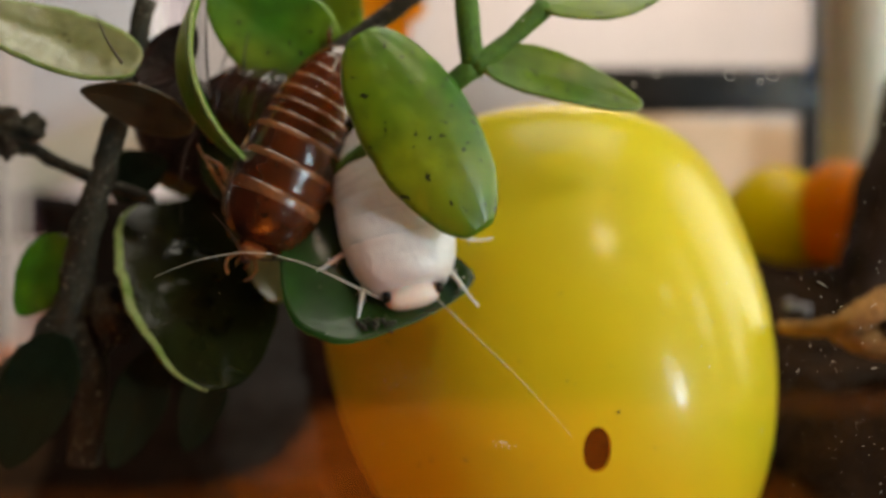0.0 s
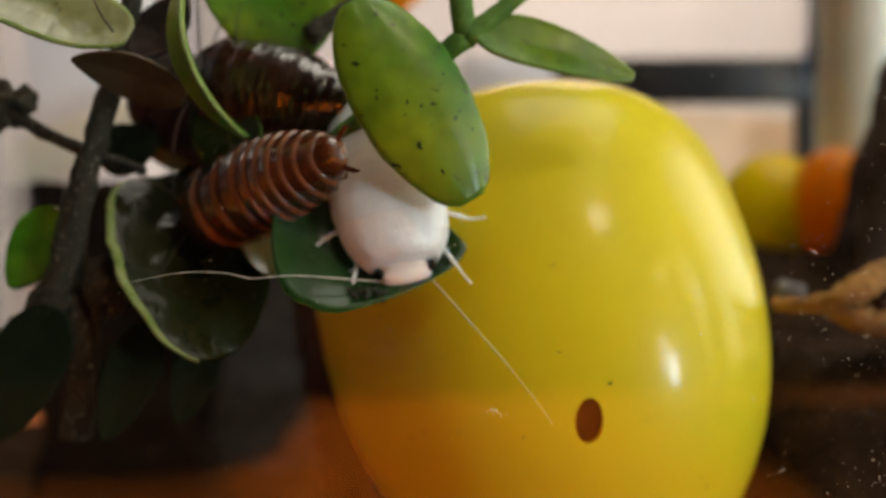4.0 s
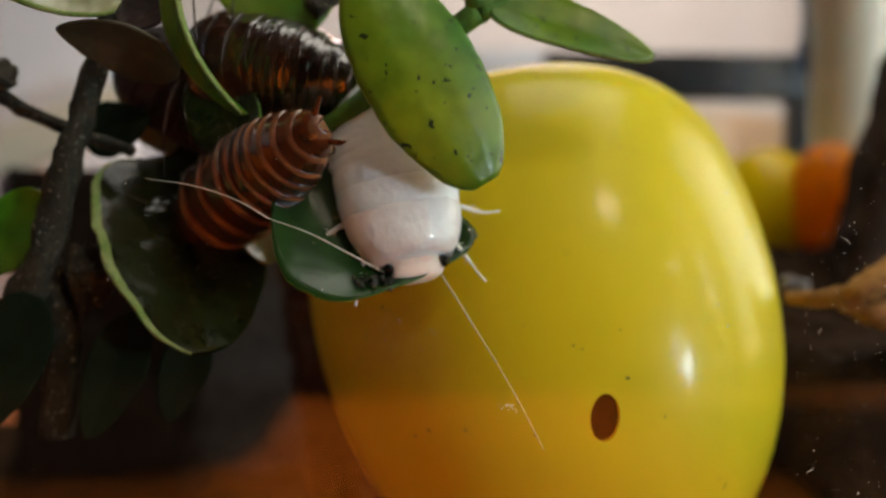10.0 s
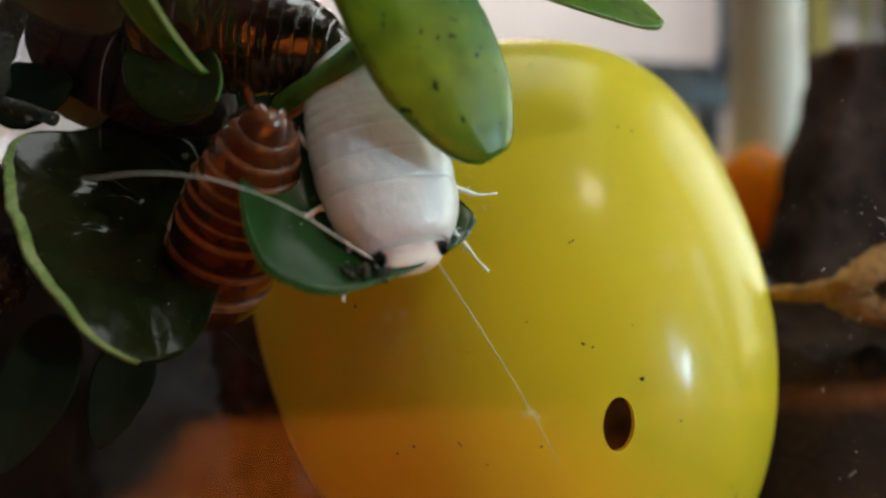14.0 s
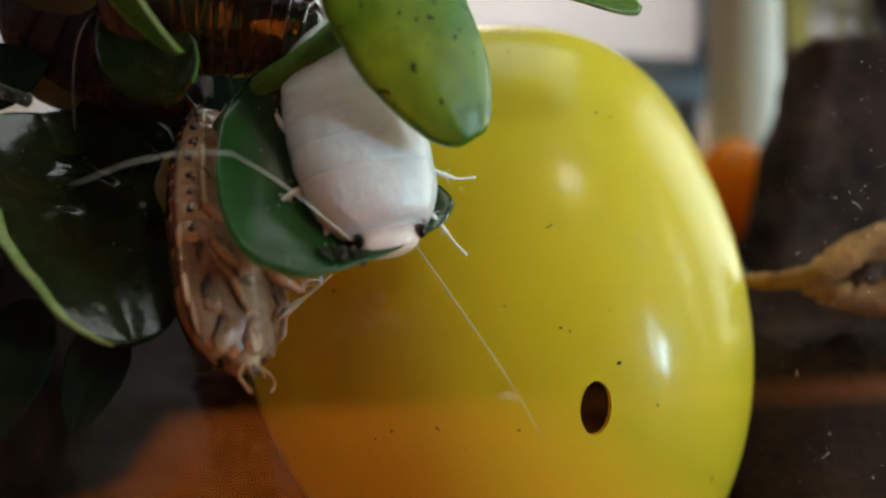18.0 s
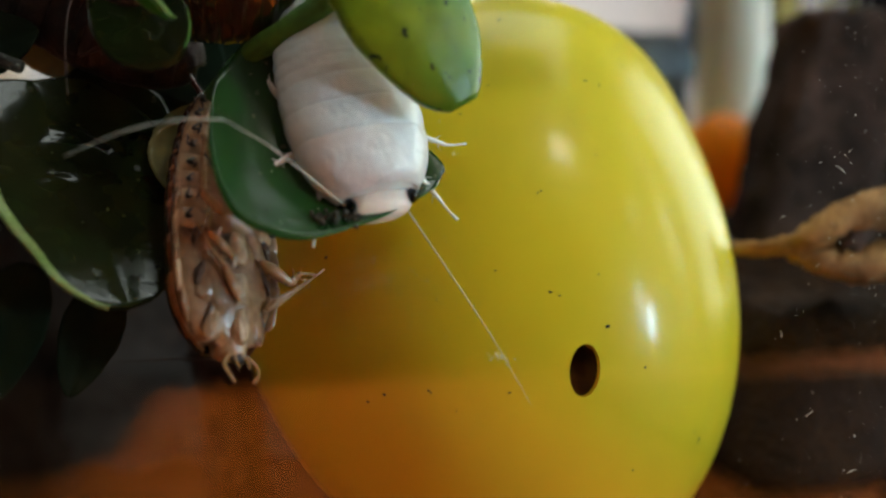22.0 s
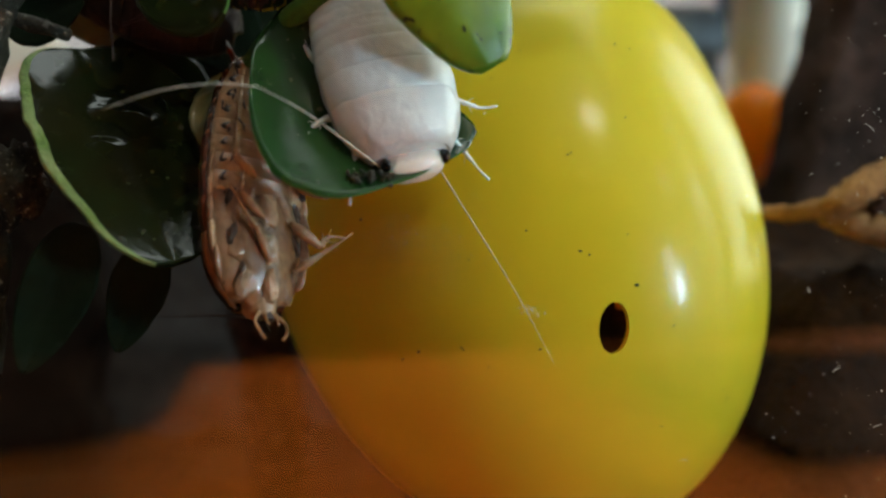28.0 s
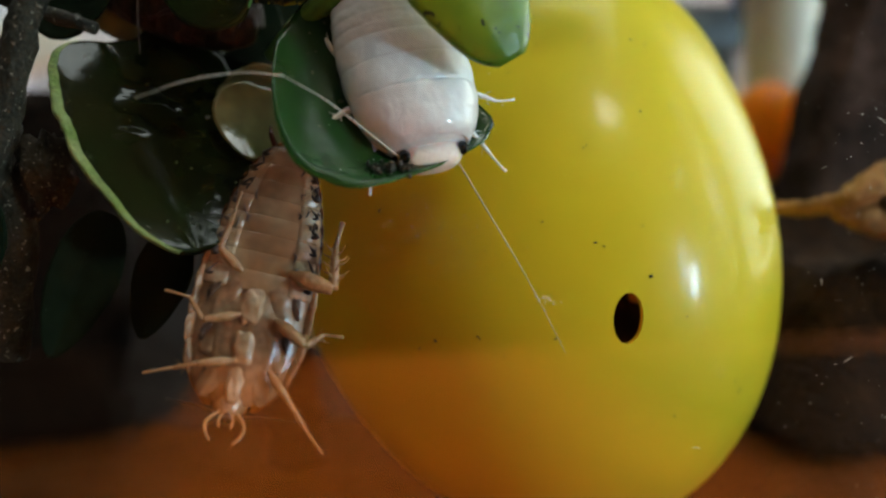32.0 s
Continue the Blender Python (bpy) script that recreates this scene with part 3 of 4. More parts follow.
# ---- bark, driftwood and things behind the tank ----
def bark_slab(lo, hi, name, label, seed, lean=0.0, m=None):
    t = empty(name, label, "stone" if "stone" in name else "bark")
    lo, hi = Vector(lo), Vector(hi)
    c = (lo + hi) / 2

    def fn(u, v):
        a = math.tau * v
        w = (hi.x - lo.x) / 2 * (1 + 0.12 * noise.noise(Vector((seed, u * 5, 0))))
        d = (hi.y - lo.y) / 2
        q = abs(math.cos(a)) ** 0.5, abs(math.sin(a)) ** 0.5
        z = lo.z + (hi.z - lo.z) * u
        k = 1 + 0.10 * noise.noise(Vector((seed + math.cos(a) * 2, math.sin(a) * 2, z * 0.15))) + 0.05 * noise.noise(Vector((seed + math.cos(a) * 9, math.sin(a) * 9, z * 0.5)))
        if u > 0.98:
            k *= 0.96
        return c.x + lean * (u - 0.5) + math.copysign(q[0], math.cos(a)) * w * k, c.y + math.copysign(q[1], math.sin(a)) * d * k, z + 1.2 * noise.noise(Vector((a, seed, 0))) * u
    bm = grid(fn, 40, 48, True)
    bmesh.ops.holes_fill(bm, edges=[e for e in bm.edges if e.is_boundary], sides=0)
    bmesh.ops.recalc_face_normals(bm, faces=bm.faces)
    part("slab", bm, m or BARK, t)


bark_slab((60.3, 22, 14), (80.7, 34, 76), "cork_bark", "upright slab of dark brown cork bark", 3.0, 15.4)
# added panel that keeps the background behind the plant dark
bark_slab((-60.5, 24, 4), (-35.0, 40, 57), "dark_backing", "blackish panel added behind the plant to darken the background", 11.0, m=BACKING_BLACK)
# added grey panel: stands for dim background and hides bright gaps beside the egg
bark_slab((-43.0, 44, 4), (5.0, 54, 46), "stone_gap_panel", "grey panel added at the back of the tank to fill a gap", 5.0, m=GREY_PANEL)


def cork_stick():
    t = empty("cork_stick", "dark rough cork stick standing beside the yellow egg", "bark")
    part("bark", tube([(-17.2, 10.0, 54.7), (-16.2, 10.0, 46.0), (-14.9, 11.0, 35.2), (-13.3, 12.0, 24.9), (-12.0, 13.0, 11.8)], [2.7, 3.0, 3.2, 3.3, 3.4], 22, 70, rough=0.45), BARK, t)


cork_stick()


def driftwood():
    t = empty("driftwood", "tan weathered driftwood piece with a dark lump for its knot hole", "driftwood")
    a = [Vector(p) for p in ((33.94, -14.00, 41.68), (36.79, -16.00, 41.66), (39.51, -18.00, 42.67), (43.02, -18.00, 44.48), (50.10, -16.00, 45.64), (59.49, -12.00, 45.86))]
    part("branch", tube(a, [0.6, 0.9, 1.2, 1.5, 2.0, 2.6], 16, 30, rough=0.5), DRIFTWOOD, t)
    b = [Vector(p) for p in ((38.17, -17.00, 41.4), (41.25, -17.50, 40.2), (45.40, -17.50, 39.9), (49.87, -16.50, 41.0))]
    part("branch", tube(b, [0.8, 1.2, 1.5, 1.8], 14, 24, rough=0.5), DRIFTWOOD, t)
    part("knot", blob((44.69, -15.00, 41.33), (2.5, 1.0, 1.5), 22, rough=0.6, seed=2.0), DRIFTWOOD, t)
    # solid dark lump stands for the shade inside the knot's hole
    part("hollow_shade", blob((44.2, -17.4, 42.2), (1.5, 0.7, 1.1), 18, rough=0.5, seed=5.0), BARK, t)
    t = empty("cotton_tuft", "small tuft of greyish cotton beside the driftwood", "cotton")
    c = Vector((43.88, 6.00, 42.24))
    for k in range(5):
        part("tuft", blob(c + Vector((1.1 * math.cos(k * 2.1), 0.6 * math.sin(k), 0.5 * math.sin(k * 1.7) - 0.2)), (0.8, 0.7, 0.6), 14, rough=0.8, seed=k * 1.9), COTTON, t)


driftwood()


def backdrop_things():
    t = empty("wooden_box", "pale wooden box standing behind the tank", "box")
    part("panel", box((-70, 0, 0), (130, 8, 84), 1.0), PALE_WOOD, t)
    t.matrix_world = pose(0.085, 0.135, 0, 0, 0, 24)
    # box, board and bag hang where they fit the camera's view
    t = empty("white_box", "white cardboard box placed behind the tank to fit the view", "box")
    part("carton", box((5.33, 120.00, 75.46), (34.71, 138.00, 96.71), 0.8), WHITE_CARD, t)
    t = empty("wooden_board", "cream wooden board set aslant behind the plant to fit the view", "board")
    a, b = Vector((-149.96, 150.00, 67.78)), Vector((-75.15, 150.00, 99.06))
    bm = box((0, 0, -14), ((b - a).length, 6, 0), 0.8)
    bm.transform(Matrix.Translation(a) @ Matrix.Rotation(-math.atan2(b.z - a.z, b.x - a.x), 4, "Y"))
    part("board", bm, CREAM_CARD, t)
    t = empty("purple_box", "dark purple cloth bag behind the plant", "bag")
    c = Vector((-121.71, 140.00, 58.24))
    part("bag", blob(c, (38, 14, 6.5), 26, rough=0.25, seed=1.0, full=0.8), PURPLE_CLOTH, t)
    t = empty("paper_stack", "bluish white papers standing behind the plant", "papers")
    c = Vector((-134.46, 165.00, 44.15))
    part("sheet", box((c.x - 60, c.y, 0.2), (c.x + 14, c.y + 5, c.z + 16), 0.6), WHITE_CARD, t)
    c = Vector((-121.65, 185.00, 94.70))
    part("sheet", box((c.x - 40, c.y, 0.2), (c.x + 26, c.y + 5, c.z + 40), 0.6), WHITE_CARD, t)
    t = empty("orange_flower", "blurred orange artificial flower behind the stems", "flower")
    c = Vector((-9.54, 40.00, 88.51))
    for k in range(6):
        a = math.tau * k / 6
        leaf(t, c, c + Vector((math.cos(a) * 7, -1.5, math.sin(a) * 7)), 5.5, (0, -1, 0), EGG_ORANGE, cup=0.4, thick=0.4)


backdrop_things()


# ---- dust on the front pane and specks on the egg ----
def dust():
    rnd = random.Random(5)
    bm = bmesh.new()
    patch = Vector((-2.37, -37.50, 39.42))
    for k in range(5200):
        if k < 420:
            x, z = rnd.uniform(-45, 60), rnd.uniform(8, 78)
        elif k < 4600:
            x, z = rnd.gauss(41, 9), rnd.gauss(42, 17)
        else:
            x, z = patch.x + rnd.gauss(0, 2.1), patch.z + rnd.gauss(0, 1.6)
        r = (0.015 + 0.045 * rnd.random() ** 6) * (1 if k < 4600 else 0.55)
        if rnd.random() < 0.02 and k < 4600:
            a = rnd.uniform(0, math.pi)
            d = Vector((math.cos(a), 0, math.sin(a))) * rnd.uniform(0.2, 0.9)
            p = Vector((x, GY0 + 0.06, z))
            tube([p, p + d * 0.5 + Vector((0.08, 0, 0.05)), p + d], [0.012, 0.026, 0.010], 5, 3, bm)
        else:
            bmesh.ops.create_icosphere(bm, subdivisions=1, radius=r, matrix=Matrix.Translation((x, GY0 + 0.03, z)) @ Matrix.Diagonal((1, 0.5, rnd.uniform(0.5, 1.5), 1)))
    # lint clump, and dried drop rings
    for k in range(22):
        p = Vector((4.28 + rnd.gauss(0, 0.35), GY0 + 0.1, 35.37 + rnd.gauss(0, 0.16)))
        bmesh.ops.create_icosphere(bm, subdivisions=1, radius=rnd.uniform(0.02, 0.06), matrix=Matrix.Translation(p) @ Matrix.Diagonal((1.3, 0.5, 0.8, 1)))
    for x, z, r in ((21.10, 62.40, 0.42), (15.63, 62.50, 0.30), (24.25, 62.47, 0.50), (14.05, 61.75, 0.20), (23.30, 61.93, 0.22)):
        tube([(x + r * math.cos(a), GY0 + 0.04, z + r * math.sin(a)) for a in [math.tau * q / 12 for q in range(12)]], [0.014, 0.022, 0.012, 0.02], 5, 30, bm)
    tagged(part("dust", bm, DUST, None), "pale dust and lint stuck on the glass", "dust", kind="stuff")


dust()


def egg_hole_lump():
    # lump added behind the hole so that its inside looks dark
    bm = blob((13.2, -20.3, 24.5), (6.6, 2.6, 12.5), 26, rough=0.35, seed=4.0)
    tagged(part("hole_dark_lump", bm, SUBSTRATE, None), "dark lump added inside the yellow egg to darken its hole", "soil")


egg_hole_lump()


def specks():
    # turn about the egg, height over its seam, size
    for k, (a, z, r) in enumerate((
            (-1.260, 0.3, 0.11), (-1.206, -0.1, 0.11), (-0.999, 4.9, 0.10), (-1.047, 2.4, 0.10), (-1.571, -8.6, 0.10), (-1.776, -13.1, 0.10), (-1.445, -15.1, 0.08), (-1.451, -18.6, 0.17), (-1.313, -21.7, 0.11), (-2.304, -17.9, 0.15), (-2.139, -18.9, 0.11), (-1.865, -20.9, 0.11), (-1.626, -15.5, 0.11), (-1.597, -15.9, 0.10), (-1.986, -13.6, 0.08), (-1.334, -6.4, 0.08), (-1.384, -27.8, 0.10), (-0.896, -26.8, 0.11), (-0.968, -26.3, 0.08), (-2.077, -20.8, 0.08), (-1.475, 7.1, 0.10), (-1.722, -1.0, 0.08), (-1.464, 7.3, 0.11), (-0.895, 6.4, 0.10), (-2.383, -17.8, 0.13), (-2.135, -19.1, 0.10), (-1.601, 0.8, 0.08), (-1.845, -1.9, 0.08), (-1.557, -8.5, 0.10), (-0.900, -27.0, 0.11), (-2.291, -7.2, 0.15))):
        f = abs(z / EGG_UP) ** EGG_TOP if z > 0 else abs(z / EGG_DOWN) ** EGG_FOOT
        q = EGG_R * math.sqrt(1 - f)
        p = Vector((q * math.cos(a), q * math.sin(a), z))
        bm = blob(p, (r, r * 0.8, r * 0.7), 8, rough=0.6, seed=k)
        if k % 3 == 0:
            blob(p + Vector((r * 1.3, 0, -r * 0.4)), (r * 0.6, r * 0.5, r * 0.5), 6, bm, 0.6, seed=k + 5)
        part("speck", bm, SPECK, main_egg)


specks()


# ---- plant ----
def plant():
    t = empty("artificial_plant", "dusty artificial plant with thick rounded green leaves", "plant")
    L = lambda *a, **k: leaf(t, *a, **k)
    # large bright leaf in front, its neighbour and their stalks
    L((-6.06, -36.00, 66.34), (3.19, -35.20, 50.96), 8.9, (0.12, -1, 0.25), LEAF, curl=-0.6, cup=-0.9, thick=0.9, fat=0.95, blunt=0.42)
    L((3.03, -31.80, 64.58), (16.50, -29.20, 61.25), 4.8, (0.12, -1, 0.42), LEAF, curl=0.3, cup=0.5, thick=0.7, fat=0.72, skew=0.5, rim=LEAF_RIM, rims=(0,), strip=False)
    L((7.67, -30.80, 69.00), (19.72, -27.00, 72.67), 7.0, (0.1, -0.8, 0.7), LEAF, curl=0.3, cup=0.5, thick=0.6, fat=0.8)
    part("stem", tube([(1.80, -31.20, 73.92), (1.97, -31.40, 68.85), (2.48, -31.80, 64.22)], [1.0, 1.0, 0.95], 12, rough=0.1), STEM, t)
    part("stem", tube([(2.48, -31.80, 64.13), (5.33, -31.40, 66.48), (8.36, -30.80, 69.36)], [0.95, 0.7, 0.9], 12, rough=0.1), STEM, t)
    part("stem", tube([(2.48, -31.80, 64.22), (-0.60, -31.20, 62.07), (-3.82, -31.00, 59.60), (-7.49, -30.40, 56.64), (-10.6, -28.2, 54.9), (-13.2, -25.5, 52.6)], [0.9, 0.85, 0.85, 0.85, 0.75, 0.5], 12, rough=0.1), STEM, t)
    # cupped leaf under the pale roach
    L((-11.91, -28.00, 54.23), (2.3, -29.60, 46.2), 13.0, (-0.15, -0.85, 0.7), LEAF_TEAL, curl=0.9, cup=1.6, thick=0.7, fat=0.80, skew=-4.7, blunt=0.6, rim=STEM, strip=False)
    # dark glossy leaf
    L((-25.68, -21.50, 53.72), (-17.89, -31.00, 37.97), 13.2, (0.58, -1, 0.02), LEAF_DARK, curl=0.5, cup=1.0, thick=0.7, fat=0.8, skew=0.8, rim=LEAF_RIM, rims=(0,), blunt=0.45,
      fine=3, dents=((0.27, 0.02, 0.034, 0.13, 0.42), (0.34, 0.16, 0.036, 0.15, 0.50), (0.31, -0.12, 0.028, 0.11, 0.32), (0.46, -0.30, 0.022, 0.16, 0.15), (0.40, 0.25, 0.04, 0.10, 0.10), (0.80, 0.45, 0.03, 0.10, 0.14)))
    # upper leaves
    L((-23.69, -33.00, 63.82), (-38.20, -34.00, 68.69), 6.6, (0.0, -0.8, 0.6), LEAF_OLIVE, curl=0.4, cup=0.4, thick=0.6, rim=LEAF_RIM)
    L((-19.84, -31.00, 60.11), (-28.36, -33.00, 62.73), 5.0, (0.1, -0.5, -0.8), LEAF_BROWN, curl=0.6, cup=0.5, thick=0.5)
    L((-17.71, -33.58, 55.41), (-21.12, -34.58, 70.76), 3.4, (-1, -0.55, 0.1), LEAF, curl=-3.3, cup=0.5, thick=0.6, rim=LEAF_RIM)
    L((-9.35, -27.00, 64.77), (-19.97, -27.00, 72.06), 9.0, (0.1, -1, 0.1), LEAF, curl=0.4, cup=0.4, thick=0.6)
    L((-11.54, -22.00, 67.86), (-9.44, -22.00, 75.60), 7.0, (0.1, -1, 0.1), LEAF, curl=0.4, cup=0.4, thick=0.6)
    # leaves hanging behind the bent one; near-black ones are added to close bright gaps
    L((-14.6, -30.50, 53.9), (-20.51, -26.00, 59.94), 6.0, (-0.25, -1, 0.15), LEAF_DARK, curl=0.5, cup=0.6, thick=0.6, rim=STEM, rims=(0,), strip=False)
    L((-18.93, -18.00, 60.27), (-12.68, -18.00, 53.08), 7.0, (0.1, -1, 0.1), LEAF_SHADED, cup=0.4, thick=0.5)
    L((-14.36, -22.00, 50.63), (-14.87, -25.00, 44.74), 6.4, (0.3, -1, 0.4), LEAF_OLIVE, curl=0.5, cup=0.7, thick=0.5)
    L((-15.44, -15.00, 59.42), (-10.10, -15.00, 56.42), 6.0, (0.1, -1, 0.1), LEAF_SHADED, cup=0.4, thick=0.5)
    L((-20.21, -16.50, 56.64), (-14.51, -16.50, 49.67), 6.5, (0.1, -1, 0.1), LEAF_SHADED, cup=0.4, thick=0.5)
    # stems at the far side
    part("stem", tube([(-24.96, -28.00, 70.82), (-27.15, -28.00, 61.76), (-29.82, -28.00, 52.69), (-32.70, -27.00, 43.53), (-40.07, -26.00, 36.08)], [0.75, 0.85, 1.1, 1.4, 1.6], 12, 40, rough=0.5), STEM_DARK, t)
    part("stem", tube([(-41.02, -24.00, 60.94), (-36.49, -24.00, 58.66), (-31.54, -25.00, 56.29), (-25.24, -26.00, 54.13)], [0.9, 0.7, 0.55, 0.5], 10, rough=0.5), STEM_DARK, t)
    part("stem", tube([(-10.65, -28.00, 65.29), (-6.92, -27.00, 68.15), (-1.11, -26.00, 72.79)], [0.9, 0.8, 0.8], 10, rough=0.2), STEM_DARK, t)
    part("stem", tube([(-32.08, -24.00, 30.62), (-31.12, -25.00, 39.85), (-32.16, -26.00, 44.91)], [1.4, 1.4, 1.3], 10, rough=0.3), STEM_DARK, t)
    part("knot", blob((-38.40, -24.00, 60.02), (2.4, 1.4, 1.9), 24, rough=0.9, seed=3.0), STEM_DARK, t)
    part("knot", blob((-28.72, -26.00, 43.92), (1.9, 1.5, 2.6), 20, rough=0.7, seed=8.0), STEM_DARK, t)
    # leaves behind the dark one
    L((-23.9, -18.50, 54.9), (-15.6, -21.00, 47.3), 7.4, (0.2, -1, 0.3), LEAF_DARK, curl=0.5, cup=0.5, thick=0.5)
    L((-12.43, -21.00, 52.16), (-17.61, -22.00, 44.49), 6.5, (0.3, -1, 0.5), LEAF_OLIVE, curl=0.5, cup=0.5, thick=0.5)
    L((-27.51, -18.00, 60.87), (-23.22, -18.00, 54.68), 5.5, (0.1, -1, 0.1), LEAF_OLIVE, curl=0.5, cup=0.5, thick=0.5)
    L((-24.89, -28.00, 63.18), (-20.86, -27.00, 68.58), 5.0, (-0.2, -1, 0.3), CHITIN_RED, curl=0.8, cup=0.8, thick=0.5)
    # lower leaves; most have their shade put into a near-black colour
    L((-32.37, -26.00, 50.81), (-36.83, -26.00, 43.94), 5.0, (0.1, -1, 0.1), LEAF, cup=0.4, thick=0.5)
    L((-32.26, -28.00, 42.66), (-37.10, -28.00, 31.18), 6.0, (0.2, -1, 0.1), LEAF_SHADED, cup=0.4, thick=0.5)
    L((-24.13, -28.00, 41.20), (-28.39, -27.00, 30.89), 4.6, (0.3, -1, 0.1), LEAF_SHADED, cup=0.4, thick=0.5)
    L((-19.89, -26.00, 39.96), (-22.68, -25.00, 31.85), 4.0, (0.3, -1, 0.1), LEAF_SHADED, cup=0.4, thick=0.5)
    # added near-black leaf that covers a bright gap
    L((-30.74, -22.00, 55.50), (-25.03, -22.00, 57.55), 5.0, (0.1, -1, 0.3), LEAF_SHADED, cup=0.4, thick=0.5)


plant()


def crumbs():
    rnd = random.Random(4)
    for name, m, n, label in (("dark_crumbs", SPECK, 40, "dark droppings in the cupped leaf"), ("pale_crumbs", STEM_DARK, 8, "brown crumbs in the cupped leaf")):
        bm = bmesh.new()
        c = Vector((-5.46, -34.20, 43.79))
        for k in range(n):
            p = c + Vector((rnd.gauss(0, 0.75), rnd.gauss(0, 0.3), rnd.gauss(0, 0.3)))
            blob(p, (rnd.uniform(0.08, 0.22), rnd.uniform(0.08, 0.18), rnd.uniform(0.08, 0.2)), 8, bm, 0.6, seed=k)
        tagged(part(name, bm, m, None), label, "crumbs", kind="stuff")


crumbs()


# ---- roaches (head towards +x, back towards +z) ----
def smooth_of(pairs):
    """A smooth function through a few (place, value) pairs."""
    p = spline([(a, b, 0) for a, b in pairs], 120)
    xs, ys = [q.x for q in p], [q.y for q in p]
    return lambda x: float(np.interp(x, xs, ys))


def plate(point, nu, nv, thick, slot=lambda i, j: 0, under=0):
    """A closed curved plate: point(u, v, depth) gives its upper side at depth 0 and its lower side at depth thick."""
    bm = bmesh.new()
    top = [[bm.verts.new(point(i / nu, j / nv, 0.0)) for j in range(nv + 1)] for i in range(nu + 1)]
    low = [[bm.verts.new(point(i / nu, j / nv, thick)) for j in range(nv + 1)] for i in range(nu + 1)]
    for i in range(nu):
        for j in range(nv):
            bm.faces.new((top[i][j], top[i][j + 1], top[i + 1][j + 1], top[i + 1][j])).material_index = slot(i, j)
            bm.faces.new((low[i][j], low[i + 1][j], low[i + 1][j + 1], low[i][j + 1])).material_index = under
    for i in range(nu):
        for j in (0, nv):
            bm.faces.new((top[i][j], low[i][j], low[i + 1][j], top[i + 1][j])).material_index = slot(i, min(j, nv - 1))
    for j in range(nv):
        for i in (0, nu):
            bm.faces.new((top[i][j], top[i][j + 1], low[i][j + 1], low[i][j])).material_index = slot(min(i, nu - 1), j)
    bmesh.ops.recalc_face_normals(bm, faces=bm.faces)
    return bm


ROACH_WIDTHS = ((0.0, 0.14), (0.05, 0.40), (0.15, 0.66), (0.3, 0.87), (0.45, 0.97), (0.58, 1.0), (0.7, 0.99), (0.8, 0.93), (0.88, 0.78), (0.94, 0.55), (1.0, 0.2))


def roach_body(t, length, width, tall, deep, back, margin, belly, front, head_m, under, segs=8, thorax=(0.50, 0.61, 0.73), end=0.95, widths=ROACH_WIDTHS,
               lip=0.22, flare=0.3, uneven=0.0, stripe=(1, 2), head=(0.475, 0.075, 0.21, 0.5), eye=True, eye_size=0.42, seed=0.0):
    """A roach's body: the abdomen inside, overlapping back plates, the pronotum and the head."""
    wide = smooth_of(widths)

    def ring(s, a, lift):
        q = max(0.02, wide(s))
        c, w = math.cos(a), width / 2 * q
        rise = tall * q ** 0.75 * max(0.0, c) ** 1.15 if c > 0 else -deep * q ** 0.7 * (-c) ** 0.8
        return Vector((length * (s - 0.5), (w + lift * 0.55) * math.sin(a), rise + lift * (0.35 + 0.65 * c if c > 0 else c)))

    core = bmesh.new()
    grid(lambda u, v: ring(0.02 + 0.91 * u, math.tau * v, -flare), 44, 32, True, core)
    bmesh.ops.holes_fill(core, edges=[e for e in core.edges if e.is_boundary], sides=0)
    bmesh.ops.recalc_face_normals(core, faces=core.faces)
    part("abdomen", core, belly, t)
    cuts = [0.0 + thorax[0] * (k / segs) ** 0.9 for k in range(segs)] + list(thorax) + [end]
    rows = (0.0, 0.03, 0.10, 0.22, 0.38, 0.56, 0.76, 1.0)
    lifts = (0.25, 0.85, 1.0, 0.85, 0.6, 0.35, 0.1, -0.25)
    for k in range(len(cuts) - 1):
        last = k == len(cuts) - 2
        s0, s1 = cuts[k], min(end, cuts[k + 1] + (0.0 if last else 0.018))

        def fn(u, v, depth, s0=s0, s1=s1, last=last, k=k):
            a = (v - 0.5) * math.pi * 1.04
            i = round(u * 7)
            bend = 0.020 * (math.sin(a) ** 2 - 0.35) * (1 - rows[i] * (1.6 if last else 0.6))
            h = lifts[i] * lip + 0.04 * width / 2 * math.sin(math.pi * min(1, rows[i] * 1.1)) * abs(math.sin(a)) ** 4
            if uneven:
                h += uneven * noise.noise(Vector((seed + k * 3.1, v * 13, rows[i] * 2.5)))
            s = s0 + (s1 - s0) * rows[i] - bend
            if last:
                h *= 1 - 0.4 * rows[i]
            return ring(min(0.99, max(0.0, s)), a, h - depth)
        part("pronotum" if last else "segment", plate(fn, 7, 30, 0.16, slot=lambda i, j, last=last: 1 if (i in stripe) or (last and j in (0, 1, 28, 29)) else 0, under=2),
             [front if last else back, margin, under], t)
    hx = length * head[0]
    skull = part("head", blob((hx, 0, -deep * 0.12), (length * head[1], width * head[2], tall * head[3]), 28, full=0.8), head_m, t)
    if eye:
        for k in (-1, 1):
            part("eye", blob((hx + 0.15, k * width * head[2] * 0.93, tall * 0.17), (eye_size * 1.05, eye_size * 0.85, eye_size * 1.1), 16, rough=0.2, seed=k), EYE, skull)
    return ring


